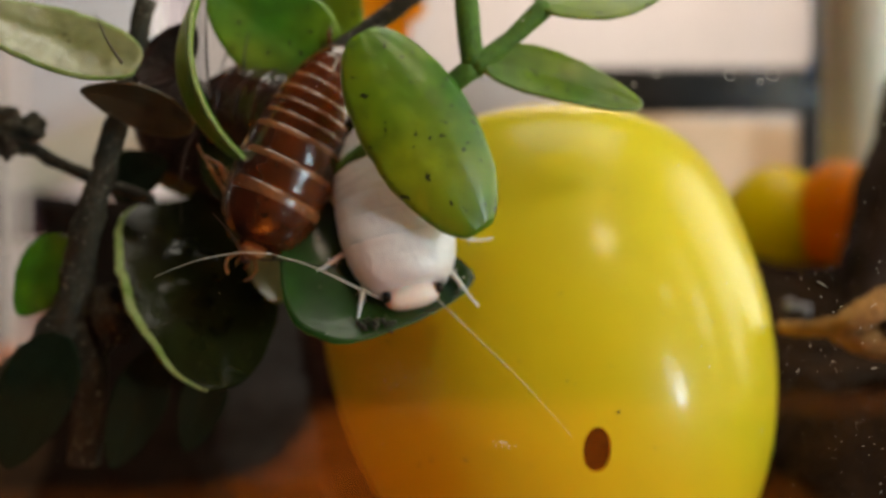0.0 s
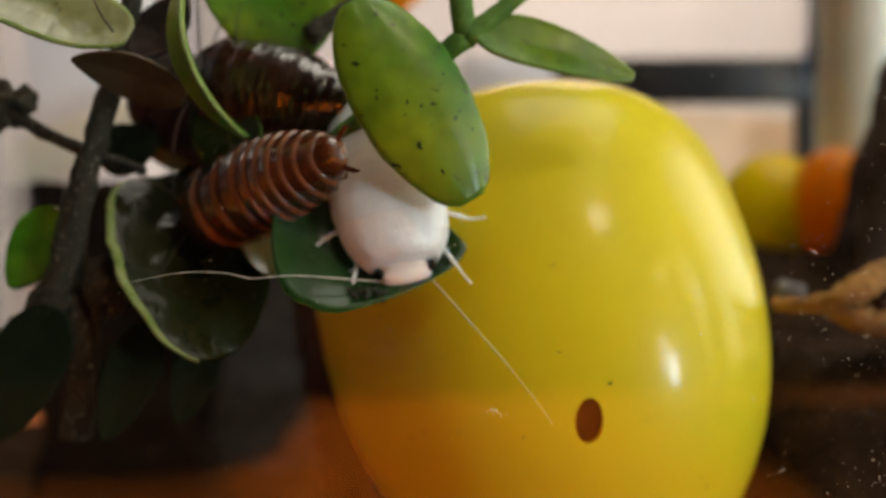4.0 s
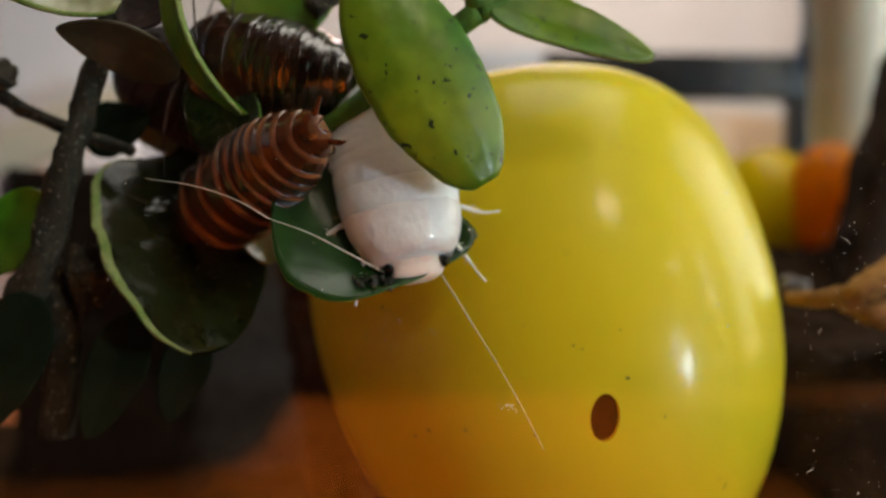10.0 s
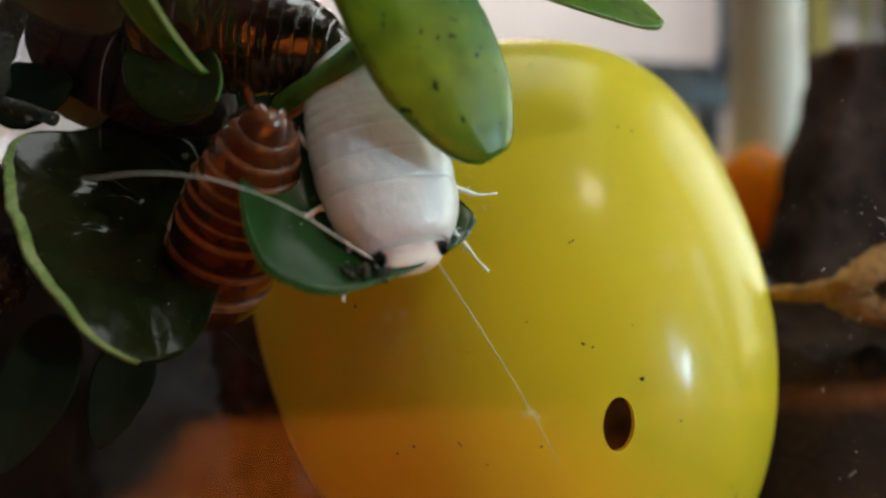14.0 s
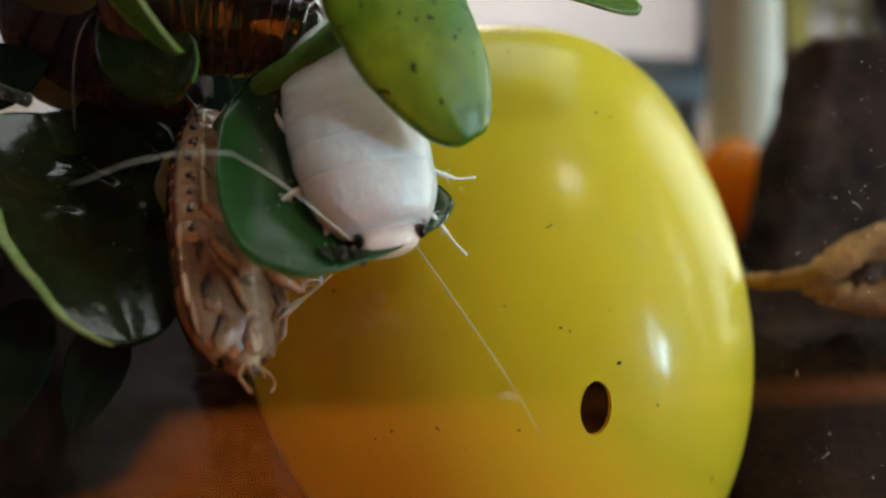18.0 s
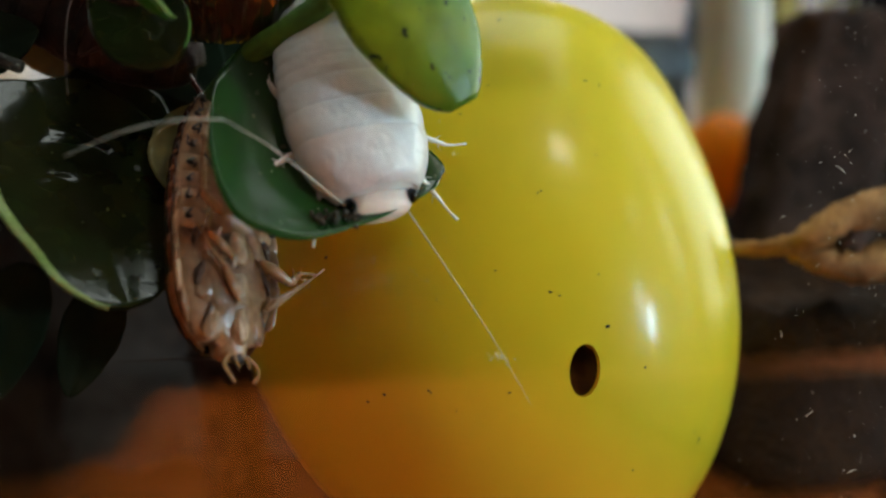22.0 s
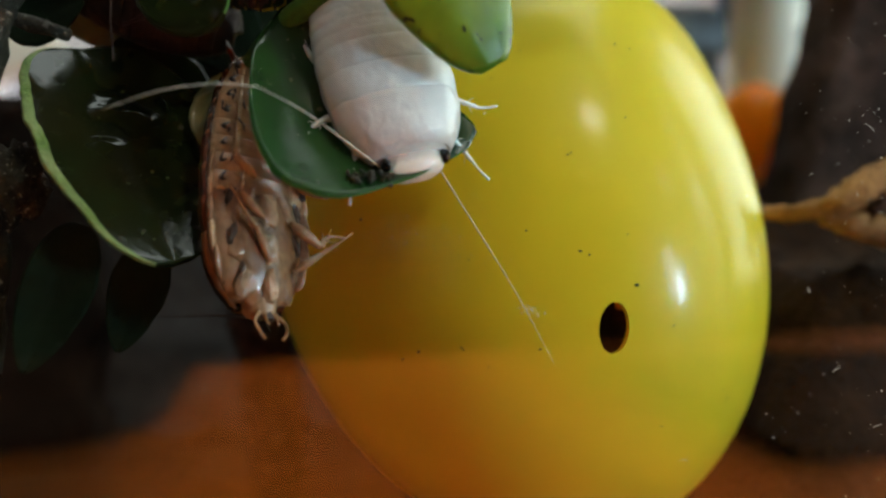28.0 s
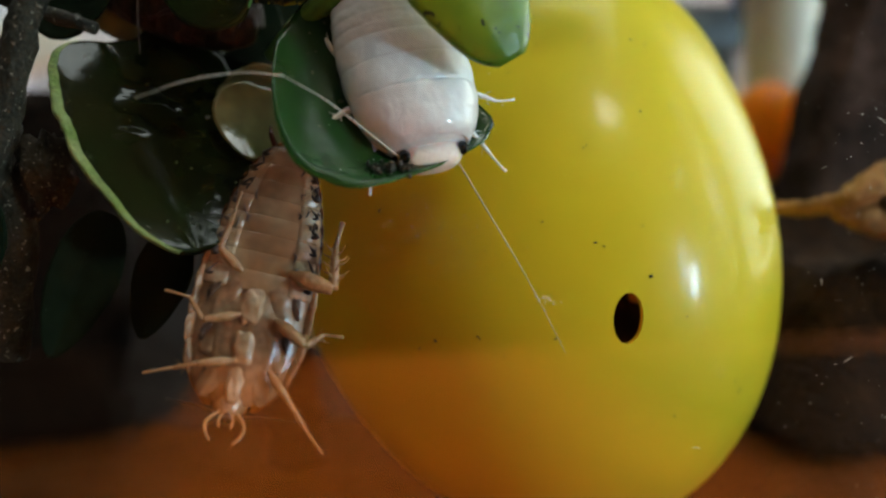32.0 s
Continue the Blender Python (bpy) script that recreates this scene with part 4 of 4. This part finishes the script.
def leg(t, points, r, m, spines=0, name="leg"):
    root = Vector(points[0])
    pts = [Vector(p) - root for p in points]
    a = part(name, tube([pts[0], (pts[0] + pts[1]) / 2, pts[1]], [r * 0.5, r * 1.35, r * 1.2, r * 0.8], 10), m, t)
    a.location = root * MM
    bm = tube([pts[1], (pts[1] + pts[2]) / 2, pts[2]], [r * 0.75, r * 0.7, r * 0.5], 8)
    d = pts[2] - pts[1]
    for k in range(spines):
        q = pts[1] + d * (0.2 + 0.75 * k / max(1, spines))
        o = d.orthogonal().normalized()
        o.rotate(Matrix.Rotation(k * 2.4, 3, d.normalized()))
        tube([q, q + o * r * 1.1, q + o * r * 2.2 + d.normalized() * r], [r * 0.2, r * 0.13, r * 0.03], 5, 3, bm)
    part("tibia", bm, m, a)
    part("tarsus", tube([pts[2], (pts[2] + pts[3]) / 2 + Vector((0, 0, -0.1)), pts[3]], [r * 0.42, r * 0.3, r * 0.42], 8), m, a)
    return a


def axis_pose(tail, head, back):
    """The pose of a body whose tail and head lie at these places, with its back towards the given way."""
    a, b = Vector(tail), Vector(head)
    x = (b - a).normalized()
    z = Vector(back)
    z = (z - x * z.dot(x)).normalized()
    y = z.cross(x)
    m = Matrix((x, y, z)).transposed().to_4x4()
    m.translation = (a + b) / 2 * MM
    return m


def feeler(parent, root, points, r, m, name="antenna"):
    """A tapering antenna, turning about its root."""
    ob = part(name, tube(points, [r, r * 0.8, r * 0.55, r * 0.3], 8, 24), m, parent)
    ob.location = Vector(root) * MM
    return ob


PALE_WIDTHS = ((0.0, 0.2), (0.05, 0.48), (0.14, 0.70), (0.3, 0.89), (0.48, 0.98), (0.60, 1.0), (0.71, 0.97), (0.79, 0.91), (0.86, 0.81), (0.92, 0.66), (1.0, 0.38))


def pale_roach():
    t = empty("pale_roach", "freshly moulted white roach clinging to the cupped leaf", "roach", "roaches")
    roach_body(t, 16.8, 9.3, 3.0, 2.0, WHITE_SKIN, WHITE_SKIN, WHITE_SKIN, FRONT_SKIN, PINK_SKIN, WHITE_SKIN, segs=8, thorax=(0.46, 0.57, 0.70), end=0.928, widths=PALE_WIDTHS,
               lip=0.045, flare=0.10, uneven=0.05, stripe=(), head=(0.450, 0.074, 0.245, 0.40), eye_size=0.46)
    for s in (-1, 1):
        leg(t, [(4.9, s * 2.4, -1.0), (6.0, s * 3.5, -0.5), (8.0, s * 4.3, -0.3), (9.7, s * 5.0, -0.1)], 0.27, WHITE_EDGE, 5)
        leg(t, [(2.9, s * 3.0, -1.2), (3.2, s * 4.8, -0.6), (3.9, s * 6.4, -0.9), (4.0, s * 7.9, -0.9)], 0.26, WHITE_EDGE, 5)
        leg(t, [(0.0, s * 3.0, -1.2), (-1.6, s * 4.4, -0.9), (-3.9, s * 4.9, -1.4), (-4.8, s * 5.2, -1.6)], 0.30, WHITE_EDGE, 5)
    return t


def striped_roach():
    t = empty("striped_roach", "brown striped roach with pale belly, crawling", "roach", "roaches")
    ring = roach_body(t, 20.0, 7.8, 3.0, 1.7, CHITIN, MARGIN, BELLY, CHITIN, LIMB, BELLY, segs=7, thorax=(0.47, 0.59, 0.72), lip=0.20, flare=0.30, stripe=(1, 2), head=(0.436, 0.052, 0.15, 0.36), eye_size=0.3)
    rnd = random.Random(12)
    # belly: smooth middle plates, puffed lobes along both sides with small dark angles on them
    for k in range(8):
        s0, s1 = 0.035 + 0.066 * k, 0.035 + 0.066 * (k + 1) + 0.012

        def middle(u, v, depth, s0=s0, s1=s1):
            a = math.pi + (v - 0.5) * 1.25
            return ring(s0 + (s1 - s0) * u, a, -0.20 + 0.09 * math.sin(math.pi * min(1, max(0, u))) ** 0.7 - depth)
        part("belly_plate", plate(middle, 8, 16, 0.2), BELLY_SHEEN, t)
        for side in (-1, 1):
            def lobe(u, v, depth, s0=s0, s1=s1, side=side):
                a = math.pi + side * (0.56 + 0.96 * v)
                puff = math.sin(math.pi * min(1, max(0, u))) ** 0.6 * math.sin(math.pi * (0.12 + 0.80 * v)) ** 0.7
                return ring(s0 + (s1 - s0) * u - 0.012 * v, a, -0.22 + 0.34 * puff - depth)
            part("side_lobe", plate(lobe, 8, 10, 0.2), BELLY_WHITE, t)
            c = lobe(0.5, 0.45, 0) + Vector((0, 0, -0.02))
            arm, lean, fat = rnd.uniform(0.45, 0.85), rnd.uniform(-0.3, 0.3), rnd.uniform(0.13, 0.22)
            part("mark", tube([c + Vector((-arm, side * (0.42 + lean), 0.0)), c + Vector((0.12, -side * 0.16, -0.10)), c + Vector((-0.10 + lean, side * 0.72, 0.04))], [0.04, fat, 0.05], 6, 8), DARK_MARK, t)
            e = ring((s0 + s1) / 2, math.pi + side * 1.50, -0.02)
            part("mark", tube([e + Vector((-0.5, 0, -0.02)), e + Vector((0, side * 0.05, -0.05)), e + Vector((0.45, 0, -0.02))], [0.03, 0.09, 0.03], 6, 6), DARK_MARK, t)
    # brown blotches scattered over the rear half
    for k in range(34):
        c = ring(rnd.uniform(0.08, 0.52), math.pi + rnd.choice((-1, 1)) * rnd.uniform(0.5, 1.2), 0.0)
        part("blotch", tube([c + Vector((-rnd.uniform(0.1, 0.5), rnd.uniform(-0.3, 0.3), 0)), c + Vector((0, 0, -0.07)), c + Vector((rnd.uniform(0.1, 0.5), rnd.uniform(-0.3, 0.3), 0))], [0.03, rnd.uniform(0.06, 0.15), 0.03], 6, 5), BROWN_MARK, t)
    # breast: pale middle skin, broad flat coxae folded back towards the midline, brown lumps for the shade between them
    part("breast", blob((4.6, 0, -0.80), (4.7, 2.5, 0.95), 36, rough=0.12, seed=4.4, full=0.95), BELLY, t)
    for x, w in ((1.9, 2.7), (4.6, 2.6), (7.0, 1.9)):
        part("breast_plate", blob((x + 0.7, 0, -1.55), (1.25, w * 0.30, 0.46), 30, rough=0.25, seed=x, full=0.9), BELLY_WHITE, t)
        for side in (-1, 1):
            turn = Matrix.Rotation(side * 0.34, 3, "Z") @ Matrix.Rotation(side * 0.30, 3, "X")
            part("coxa", blob((x - 0.5, side * w * 0.62, -1.02), (2.4, 0.95, 0.46), 32, rough=0.18, seed=x + side, turn=turn), BELLY, t)
            part("hollow_shade", blob((x - 0.3, side * w * 0.98, -1.10), (0.9, 0.26, 0.20), 16, rough=0.9, seed=x * 4 + side, turn=turn), BROWN_MARK, t)
    for k, (x, y) in enumerate(((-0.6, 3.75), (0.9, 3.9), (2.6, 3.95), (4.4, 3.85), (6.2, 3.45))):
        for side in (-1, 1):
            turn = Matrix.Rotation(side * (0.22 - 0.09 * k), 3, "Z") @ Matrix.Rotation(side * 0.6, 3, "X")
            part("side_flap", blob((x, side * y * 0.94, -0.35), (1.25, 0.26, 0.62), 18, rough=0.25, seed=k * 2.3 + side, turn=turn), BELLY_WHITE if k % 2 else BELLY, t)
    hind = leg(t, [(-0.1, -1.9, -1.9), (0.4, -4.9, -2.2), (-2.6, -4.5, -2.0), (-4.4, -4.6, -2.1)], 0.48, LIMB, 16)
    leg(t, [(3.1, -1.6, -1.9), (4.5, -3.9, -2.2), (3.5, -4.9, -2.0), (3.4, -6.2, -2.1)], 0.34, LIMB, 10)
    swing = [leg(t, [(6.5, -1.9, -1.9), (8.3, -3.7, -2.2), (9.9, -5.2, -2.0), (11.0, -6.4, -2.1)], 0.24, LIMB, 6)]
    swing.append(leg(t, [(6.2, 0.2, -1.9), (6.9, 2.6, -2.2), (7.4, 3.9, -2.0), (8.1, 5.6, -2.1)], 0.24, LIMB, 6))
    swing.append(leg(t, [(3.2, 0.6, -1.9), (4.1, 2.9, -2.2), (2.8, 4.0, -2.0), (2.7, 5.6, -2.1)], 0.25, LIMB, 7))
    leg(t, [(0.4, 1.2, -1.9), (-0.8, 2.9, -2.1), (-3.4, 2.6, -1.9), (-5.0, 2.5, -1.9)], 0.29, LIMB, 8)
    part("face", blob((9.0, 0, -1.0), (0.85, 0.80, 0.5), 20, rough=0.2, seed=6.0), BELLY_WHITE, t)
    part("mouth", blob((9.75, 0, -1.25), (0.40, 0.45, 0.22), 16, rough=0.4, seed=7.0), DARK_MARK, t)
    for s in (-1, 1):
        part("palp", tube([(9.4, s * 0.5, -1.0), (10.2, s * 1.2, -1.4), (10.9, s * 1.1, -1.7), (11.4, s * 0.7, -1.7)], [0.15, 0.12, 0.10, 0.12], 8), LIMB, t)
        part("palp", tube([(9.5, s * 0.25, -1.2), (10.1, s * 0.45, -1.6), (10.5, s * 0.35, -1.8)], [0.10, 0.09, 0.08], 8), LIMB, t)
        part("cercus", tube([(-9.4, s * 1.0, 0.1), (-10.4, s * 1.6, 0.2), (-11.1, s * 1.8, 0.3)], [0.26, 0.22, 0.05], 8), CHITIN, t)
    return t, swing, hind


def dark_roach():
    t = empty("dark_roach", "large dark brown glossy roach among the leaves", "roach", "roaches")
    roach_body(t, 16.5, 9.4, 5.0, 2.0, CHITIN_DARK, CHITIN_GOLD, CHITIN_DARK, CHITIN_DARK, CHITIN_DARK, CHITIN_DARK, segs=10, thorax=(0.56, 0.66, 0.77), lip=0.13, flare=0.3, uneven=0.22, stripe=(), seed=2.0)
    for s in (-1, 1):
        leg(t, [(3.0, s * 2.0, -1.6), (4.0, s * 5.0, -1.2), (6.0, s * 6.2, -1.6), (7.0, s * 6.8, -1.8)], 0.36, CHITIN_RED, 8)
        feeler(t, (7.6, s * 1.4, 0.2), [(0, 0, 0), (-0.5, s * 3.5, 1.5), (-1.5, s * 7, 1.8), (-2.5, s * 10, 1.0)], 0.10, DARK_MARK)
    return t


def red_roach():
    t = empty("reddish_roach", "dull reddish-brown roach half hidden behind leaves", "roach", "roaches")
    roach_body(t, 17.0, 9.0, 3.0, 1.8, CHITIN_RED, CHITIN_RED, CHITIN_RED, CHITIN_RED, CHITIN_RED, CHITIN_RED, segs=9, lip=0.2, uneven=0.15, seed=9.0)
    return t


pale = pale_roach()
striped, striped_legs, striped_hind = striped_roach()
dark = dark_roach()
dark.matrix_world = axis_pose((-5.90, -27.00, 58.75), (-21.2, -24.00, 62.3), (0.05, -1, 0.35))
red = red_roach()
red.matrix_world = axis_pose((-15.6, -20.50, 56.10), (-27.2, -19.50, 63.2), (0.0, -1, 0.1))

for ends in (((-18.83, -31.00, 61.93), (-19.06, -31.00, 70.85)), ((-16.54, -29.00, 64.15), (-16.10, -29.00, 67.92)), ((-24.45, -35.00, 63.98), (-26.50, -35.00, 67.86))):
    a, b = (red.matrix_world.inverted() @ (Vector(p) * MM) / MM for p in ends)
    d = b - a
    feeler(red, a, [(0, 0, 0), d * 0.35 + Vector((0.1, 0.15, 0)), d * 0.7 + Vector((0.1, 0.1, 0)), d], 0.11, DARK_MARK)

pale_left = feeler(pale, (8.2, -1.7, -0.1), [(0, 0, 0), (3.5, -0.1, 0.2), (7.2, -0.25, 0.2), (10.4, 0, 0)], 0.085, ANTENNA)
pale_left_tip = feeler(pale_left, (10.4, 0, 0), [(0, 0, 0), (2.4, -0.55, 0), (5.5, -0.6, 0), (8.8, 0, 0)], 0.05, ANTENNA, "antenna_tip")
pale_right = feeler(pale, (8.2, 1.7, -0.1), [(0, 0, 0), (5, 0.15, 0), (10, 0.25, 0), (15.2, 0, 0)], 0.055, ANTENNA)
striped_feelers = [feeler(striped, (9.6, s * 0.9, 0.1), [(0, 0, 0), (2.0, s * 0.15, 0.1), (4.0, s * 0.1, 0.1), (6.0, 0, 0)], 0.09, DARK_MARK) for s in (-1, 1)]


# ---- what moves ----
def motions():
    # the pale roach slips a little down its leaf, its antennae waving
    down = (0.15, -1, 0.35)
    heads = ((0, (-2.06, -33.00, 44.60)), (3.0, (-2.05, -33.00, 44.13)), (6.0, (-1.83, -33.00, 43.76)), (9.0, (-1.77, -33.00, 43.38)), (13.0, (-1.83, -33.00, 43.33)), (32.0, (-1.83, -33.00, 43.33)))
    rest = (Vector((-6.20, -27.00, 60.53)), Vector((-1.83, -33.00, 43.33)))

    def pale_at(t):
        for (a, p), (b, q) in zip(heads, heads[1:]):
            if a <= t <= b:
                h = Vector(p).lerp(Vector(q), (t - a) / (b - a))
                return axis_pose(rest[0] + h - rest[1], h, down)

    def aim(root, to, up=(0, 0, 1)):
        """The pose of a feeler at root whose length points to a place, both in its parent's space."""
        x = (Vector(to) - Vector(root)).normalized()
        z = Vector(up)
        z = (z - x * z.dot(x)).normalized()
        m = Matrix((x, z.cross(x), z)).transposed().to_4x4()
        m.translation = Vector(root)
        return m

    body, near, tip, other = [], [], [], []
    r0, r1 = Vector((8.2, -1.7, -0.1)) * MM, Vector((8.2, 1.7, -0.1)) * MM
    for t, a, b, c in (
            (0, (-12.01, -36.30, 49.04), (-19.78, -36.90, 48.03), (7.57, -35.00, 37.65)), (1.0, (-12.81, -36.30, 47.12), (-20.81, -36.90, 47.76), (7.53, -35.00, 38.11)), (2.0, (-13.80, -36.30, 45.63), (-20.92, -36.90, 45.03), (7.10, -35.00, 38.07)),
            (3.5, (-13.20, -36.30, 44.98), (-20.94, -36.90, 45.03), (6.93, -35.00, 36.68)), (6, (-13.86, -36.30, 48.00), (-19.76, -36.90, 46.34), (6.68, -35.00, 36.20)),
            (7, (-12.55, -36.30, 48.21), (-19.15, -36.90, 49.96), (6.47, -35.00, 35.30)), (9, (-11.90, -36.30, 48.65), (-19.43, -36.90, 50.71), (7.61, -35.00, 32.67)),
            (11, (-11.37, -36.30, 47.41), (-20.35, -36.90, 50.93), (6.72, -35.00, 31.32)), (13, (-11.34, -36.30, 48.43), (-18.46, -36.90, 50.85), (7.16, -35.00, 31.05)),
            (14.5, (-12.22, -36.30, 48.55), (-19.01, -36.90, 48.15), (7.12, -35.00, 31.36)), (16.5, (-11.91, -36.30, 49.49), (-19.18, -36.90, 48.66), (7.17, -35.00, 31.32)),
            (19, (-10.84, -36.30, 49.04), (-18.55, -36.90, 47.61), (8.33, -35.00, 31.28)), (23, (-11.50, -36.30, 49.20), (-18.62, -36.90, 47.76), (7.50, -35.00, 30.66)),
            (25.5, (-11.97, -36.30, 49.39), (-19.78, -36.90, 47.96), (7.39, -35.00, 29.79)), (28, (-12.33, -36.30, 49.32), (-18.73, -36.90, 48.02), (7.28, -35.00, 30.52)),
            (30, (-12.35, -36.30, 49.50), (-18.70, -36.90, 48.09), (7.43, -35.00, 30.63)), (32, (-12.23, -36.30, 49.50), (-18.76, -36.90, 48.07), (7.15, -35.00, 30.19))):
        m = pale_at(t)
        body.append((t, m))
        inv = m.inverted()
        n = aim(r0, inv @ (Vector(a) * MM))
        near.append((t, n))
        k = n.inverted() @ inv @ (Vector(b) * MM)
        tip.append((t, aim(Vector((10.4, 0, 0)) * MM, k)))
        other.append((t, aim(r1, inv @ (Vector(c) * MM))))
    walk(pale, body)
    walk(pale_left, near)
    walk(pale_left_tip, tip)
    walk(pale_right, other)
    away, rolled = (0, 1, 0), (-0.75, 1, 0)
    rows = []
    for t, tail, head, back in (
            (0, (-8.90, -27.50, 65.73), (-14.97, -32.50, 49.98), (0.5, -1, 0.12)), (0.7, (-8.58, -28.00, 64.72), (-14.80, -32.50, 50.05), (0.5, -1, 0.12)),
            (1.5, (-7.43, -35.00, 54.82), (-22.10, -23.50, 50.44), (0.2, -1, 0.1)), (3.5, (-6.90, -35.00, 54.82), (-22.09, -23.50, 50.29), (0.2, -1, 0.1)),
            (6, (-6.96, -35.00, 54.06), (-21.96, -23.50, 50.24), (0.2, -1, 0.1)), (8, (-8.57, -35.00, 53.87), (-21.74, -23.50, 49.93), (0.2, -1, 0.1)),
            (9, (-9.22, -35.00, 53.62), (-21.36, -23.50, 48.50), (0.2, -1, 0.1)), (10, (-9.30, -35.00, 54.59), (-20.84, -23.50, 48.39), (0.2, -1, 0.1)),
            (11, (-12.18, -33.00, 55.84), (-19.82, -21.00, 45.37), (0.2, -1, 0.0)), (12, (-11.36, -32.50, 55.39), (-16.89, -21.00, 45.19), (0.2, -1, 0.0)), (13, (-11.71, -32.50, 55.37), (-16.77, -21.00, 44.40), (0.2, -1, 0.0)),
            (14.5, (-11.65, -32.00, 53.43), (-15.10, -22.00, 38.83), (0.3, -1, 0.0)), (15.2, (-14.41, -27.00, 54.82), (-13.15, -28.00, 37.36), (1, -0.3, 0.0)),
            (15.9, (-15.89, -26.00, 55.31), (-10.81, -30.00, 38.24), (0.6, 0.9, 0.0)), (16.5, (-17.02, -23.50, 55.93), (-8.95, -30.50, 39.33), rolled),
            (17, (-16.64, -23.50, 55.61), (-8.89, -30.50, 37.21), rolled), (17.5, (-15.37, -23.50, 55.77), (-10.47, -30.50, 35.41), rolled), (18, (-14.09, -23.50, 55.75), (-11.15, -32.00, 34.78), rolled),
            (19, (-13.78, -23.50, 54.85), (-11.36, -32.00, 33.56), rolled), (20, (-13.34, -23.50, 54.72), (-11.08, -32.00, 33.40), rolled), (23, (-12.93, -23.50, 54.64), (-12.18, -32.00, 32.62), rolled),
            (24, (-13.07, -23.50, 54.57), (-12.37, -32.00, 32.54), rolled), (25.5, (-13.60, -23.50, 55.25), (-12.85, -32.00, 31.92), rolled),
            (28, (-13.23, -23.50, 55.04), (-12.52, -32.00, 32.35), rolled), (29, (-12.79, -23.50, 54.93), (-12.28, -32.00, 32.15), rolled), (29.4, (-11.21, -26.00, 52.56), (-14.50, -33.00, 30.86), (-0.3, 1, 0)),
            (29.8, (-9.12, -26.50, 49.35), (-16.67, -33.00, 30.22), away), (30.4, (-10.32, -26.50, 50.13), (-16.70, -33.00, 29.74), away), (31.2, (-11.10, -26.50, 49.00), (-16.36, -33.00, 28.80), away),
            (32, (-11.43, -27.00, 46.87), (-16.13, -33.30, 26.51), away)):
        rows.append((t, axis_pose(tail, head, back)))
    walk(striped, rows)
    # its antennae reach forward only while it turns over
    pos = dict(rows)
    for ob, s, a, b in zip(striped_feelers, (-1, 1), ((-3.59, -33.00, 36.62), (-11.17, -33.00, 37.15)), ((-2.93, -33.00, 32.00), (-9.93, -31.00, 33.02))):
        root = ob.location.copy()
        rest = aim(root, root + Vector((-0.15, s * 0.8, 1.0)))
        near, far = ((aim(root, pos[t].inverted() @ (Vector(p) * MM))) for t, p in ((16.5, a), (17, b)))
        walk(ob, [(0, rest), (14.5, rest), (16.5, near), (17, far), (17.5, far), (18, rest), (32, rest)])
    # the hind leg is tucked in until it has turned over
    at = striped_hind.location.copy()
    walk(striped_hind, [(t, pose(at.x, at.y, at.z, 0, 0, a)) for t, a in ((0, -75), (14.5, -75), (17.3, -75), (18.2, 0), (32.0, 0))])
    # three of its legs lie folded until it lets go
    for limb, fold in zip(striped_legs, (-80, 75, 55)):
        at = limb.location.copy()
        walk(limb, [(t, pose(at.x, at.y, at.z, 0, 0, a)) for t, a in ((0, fold), (14.5, fold), (29.0, fold), (29.4, fold * 0.5), (29.8, 0), (32.0, 0))])


motions()
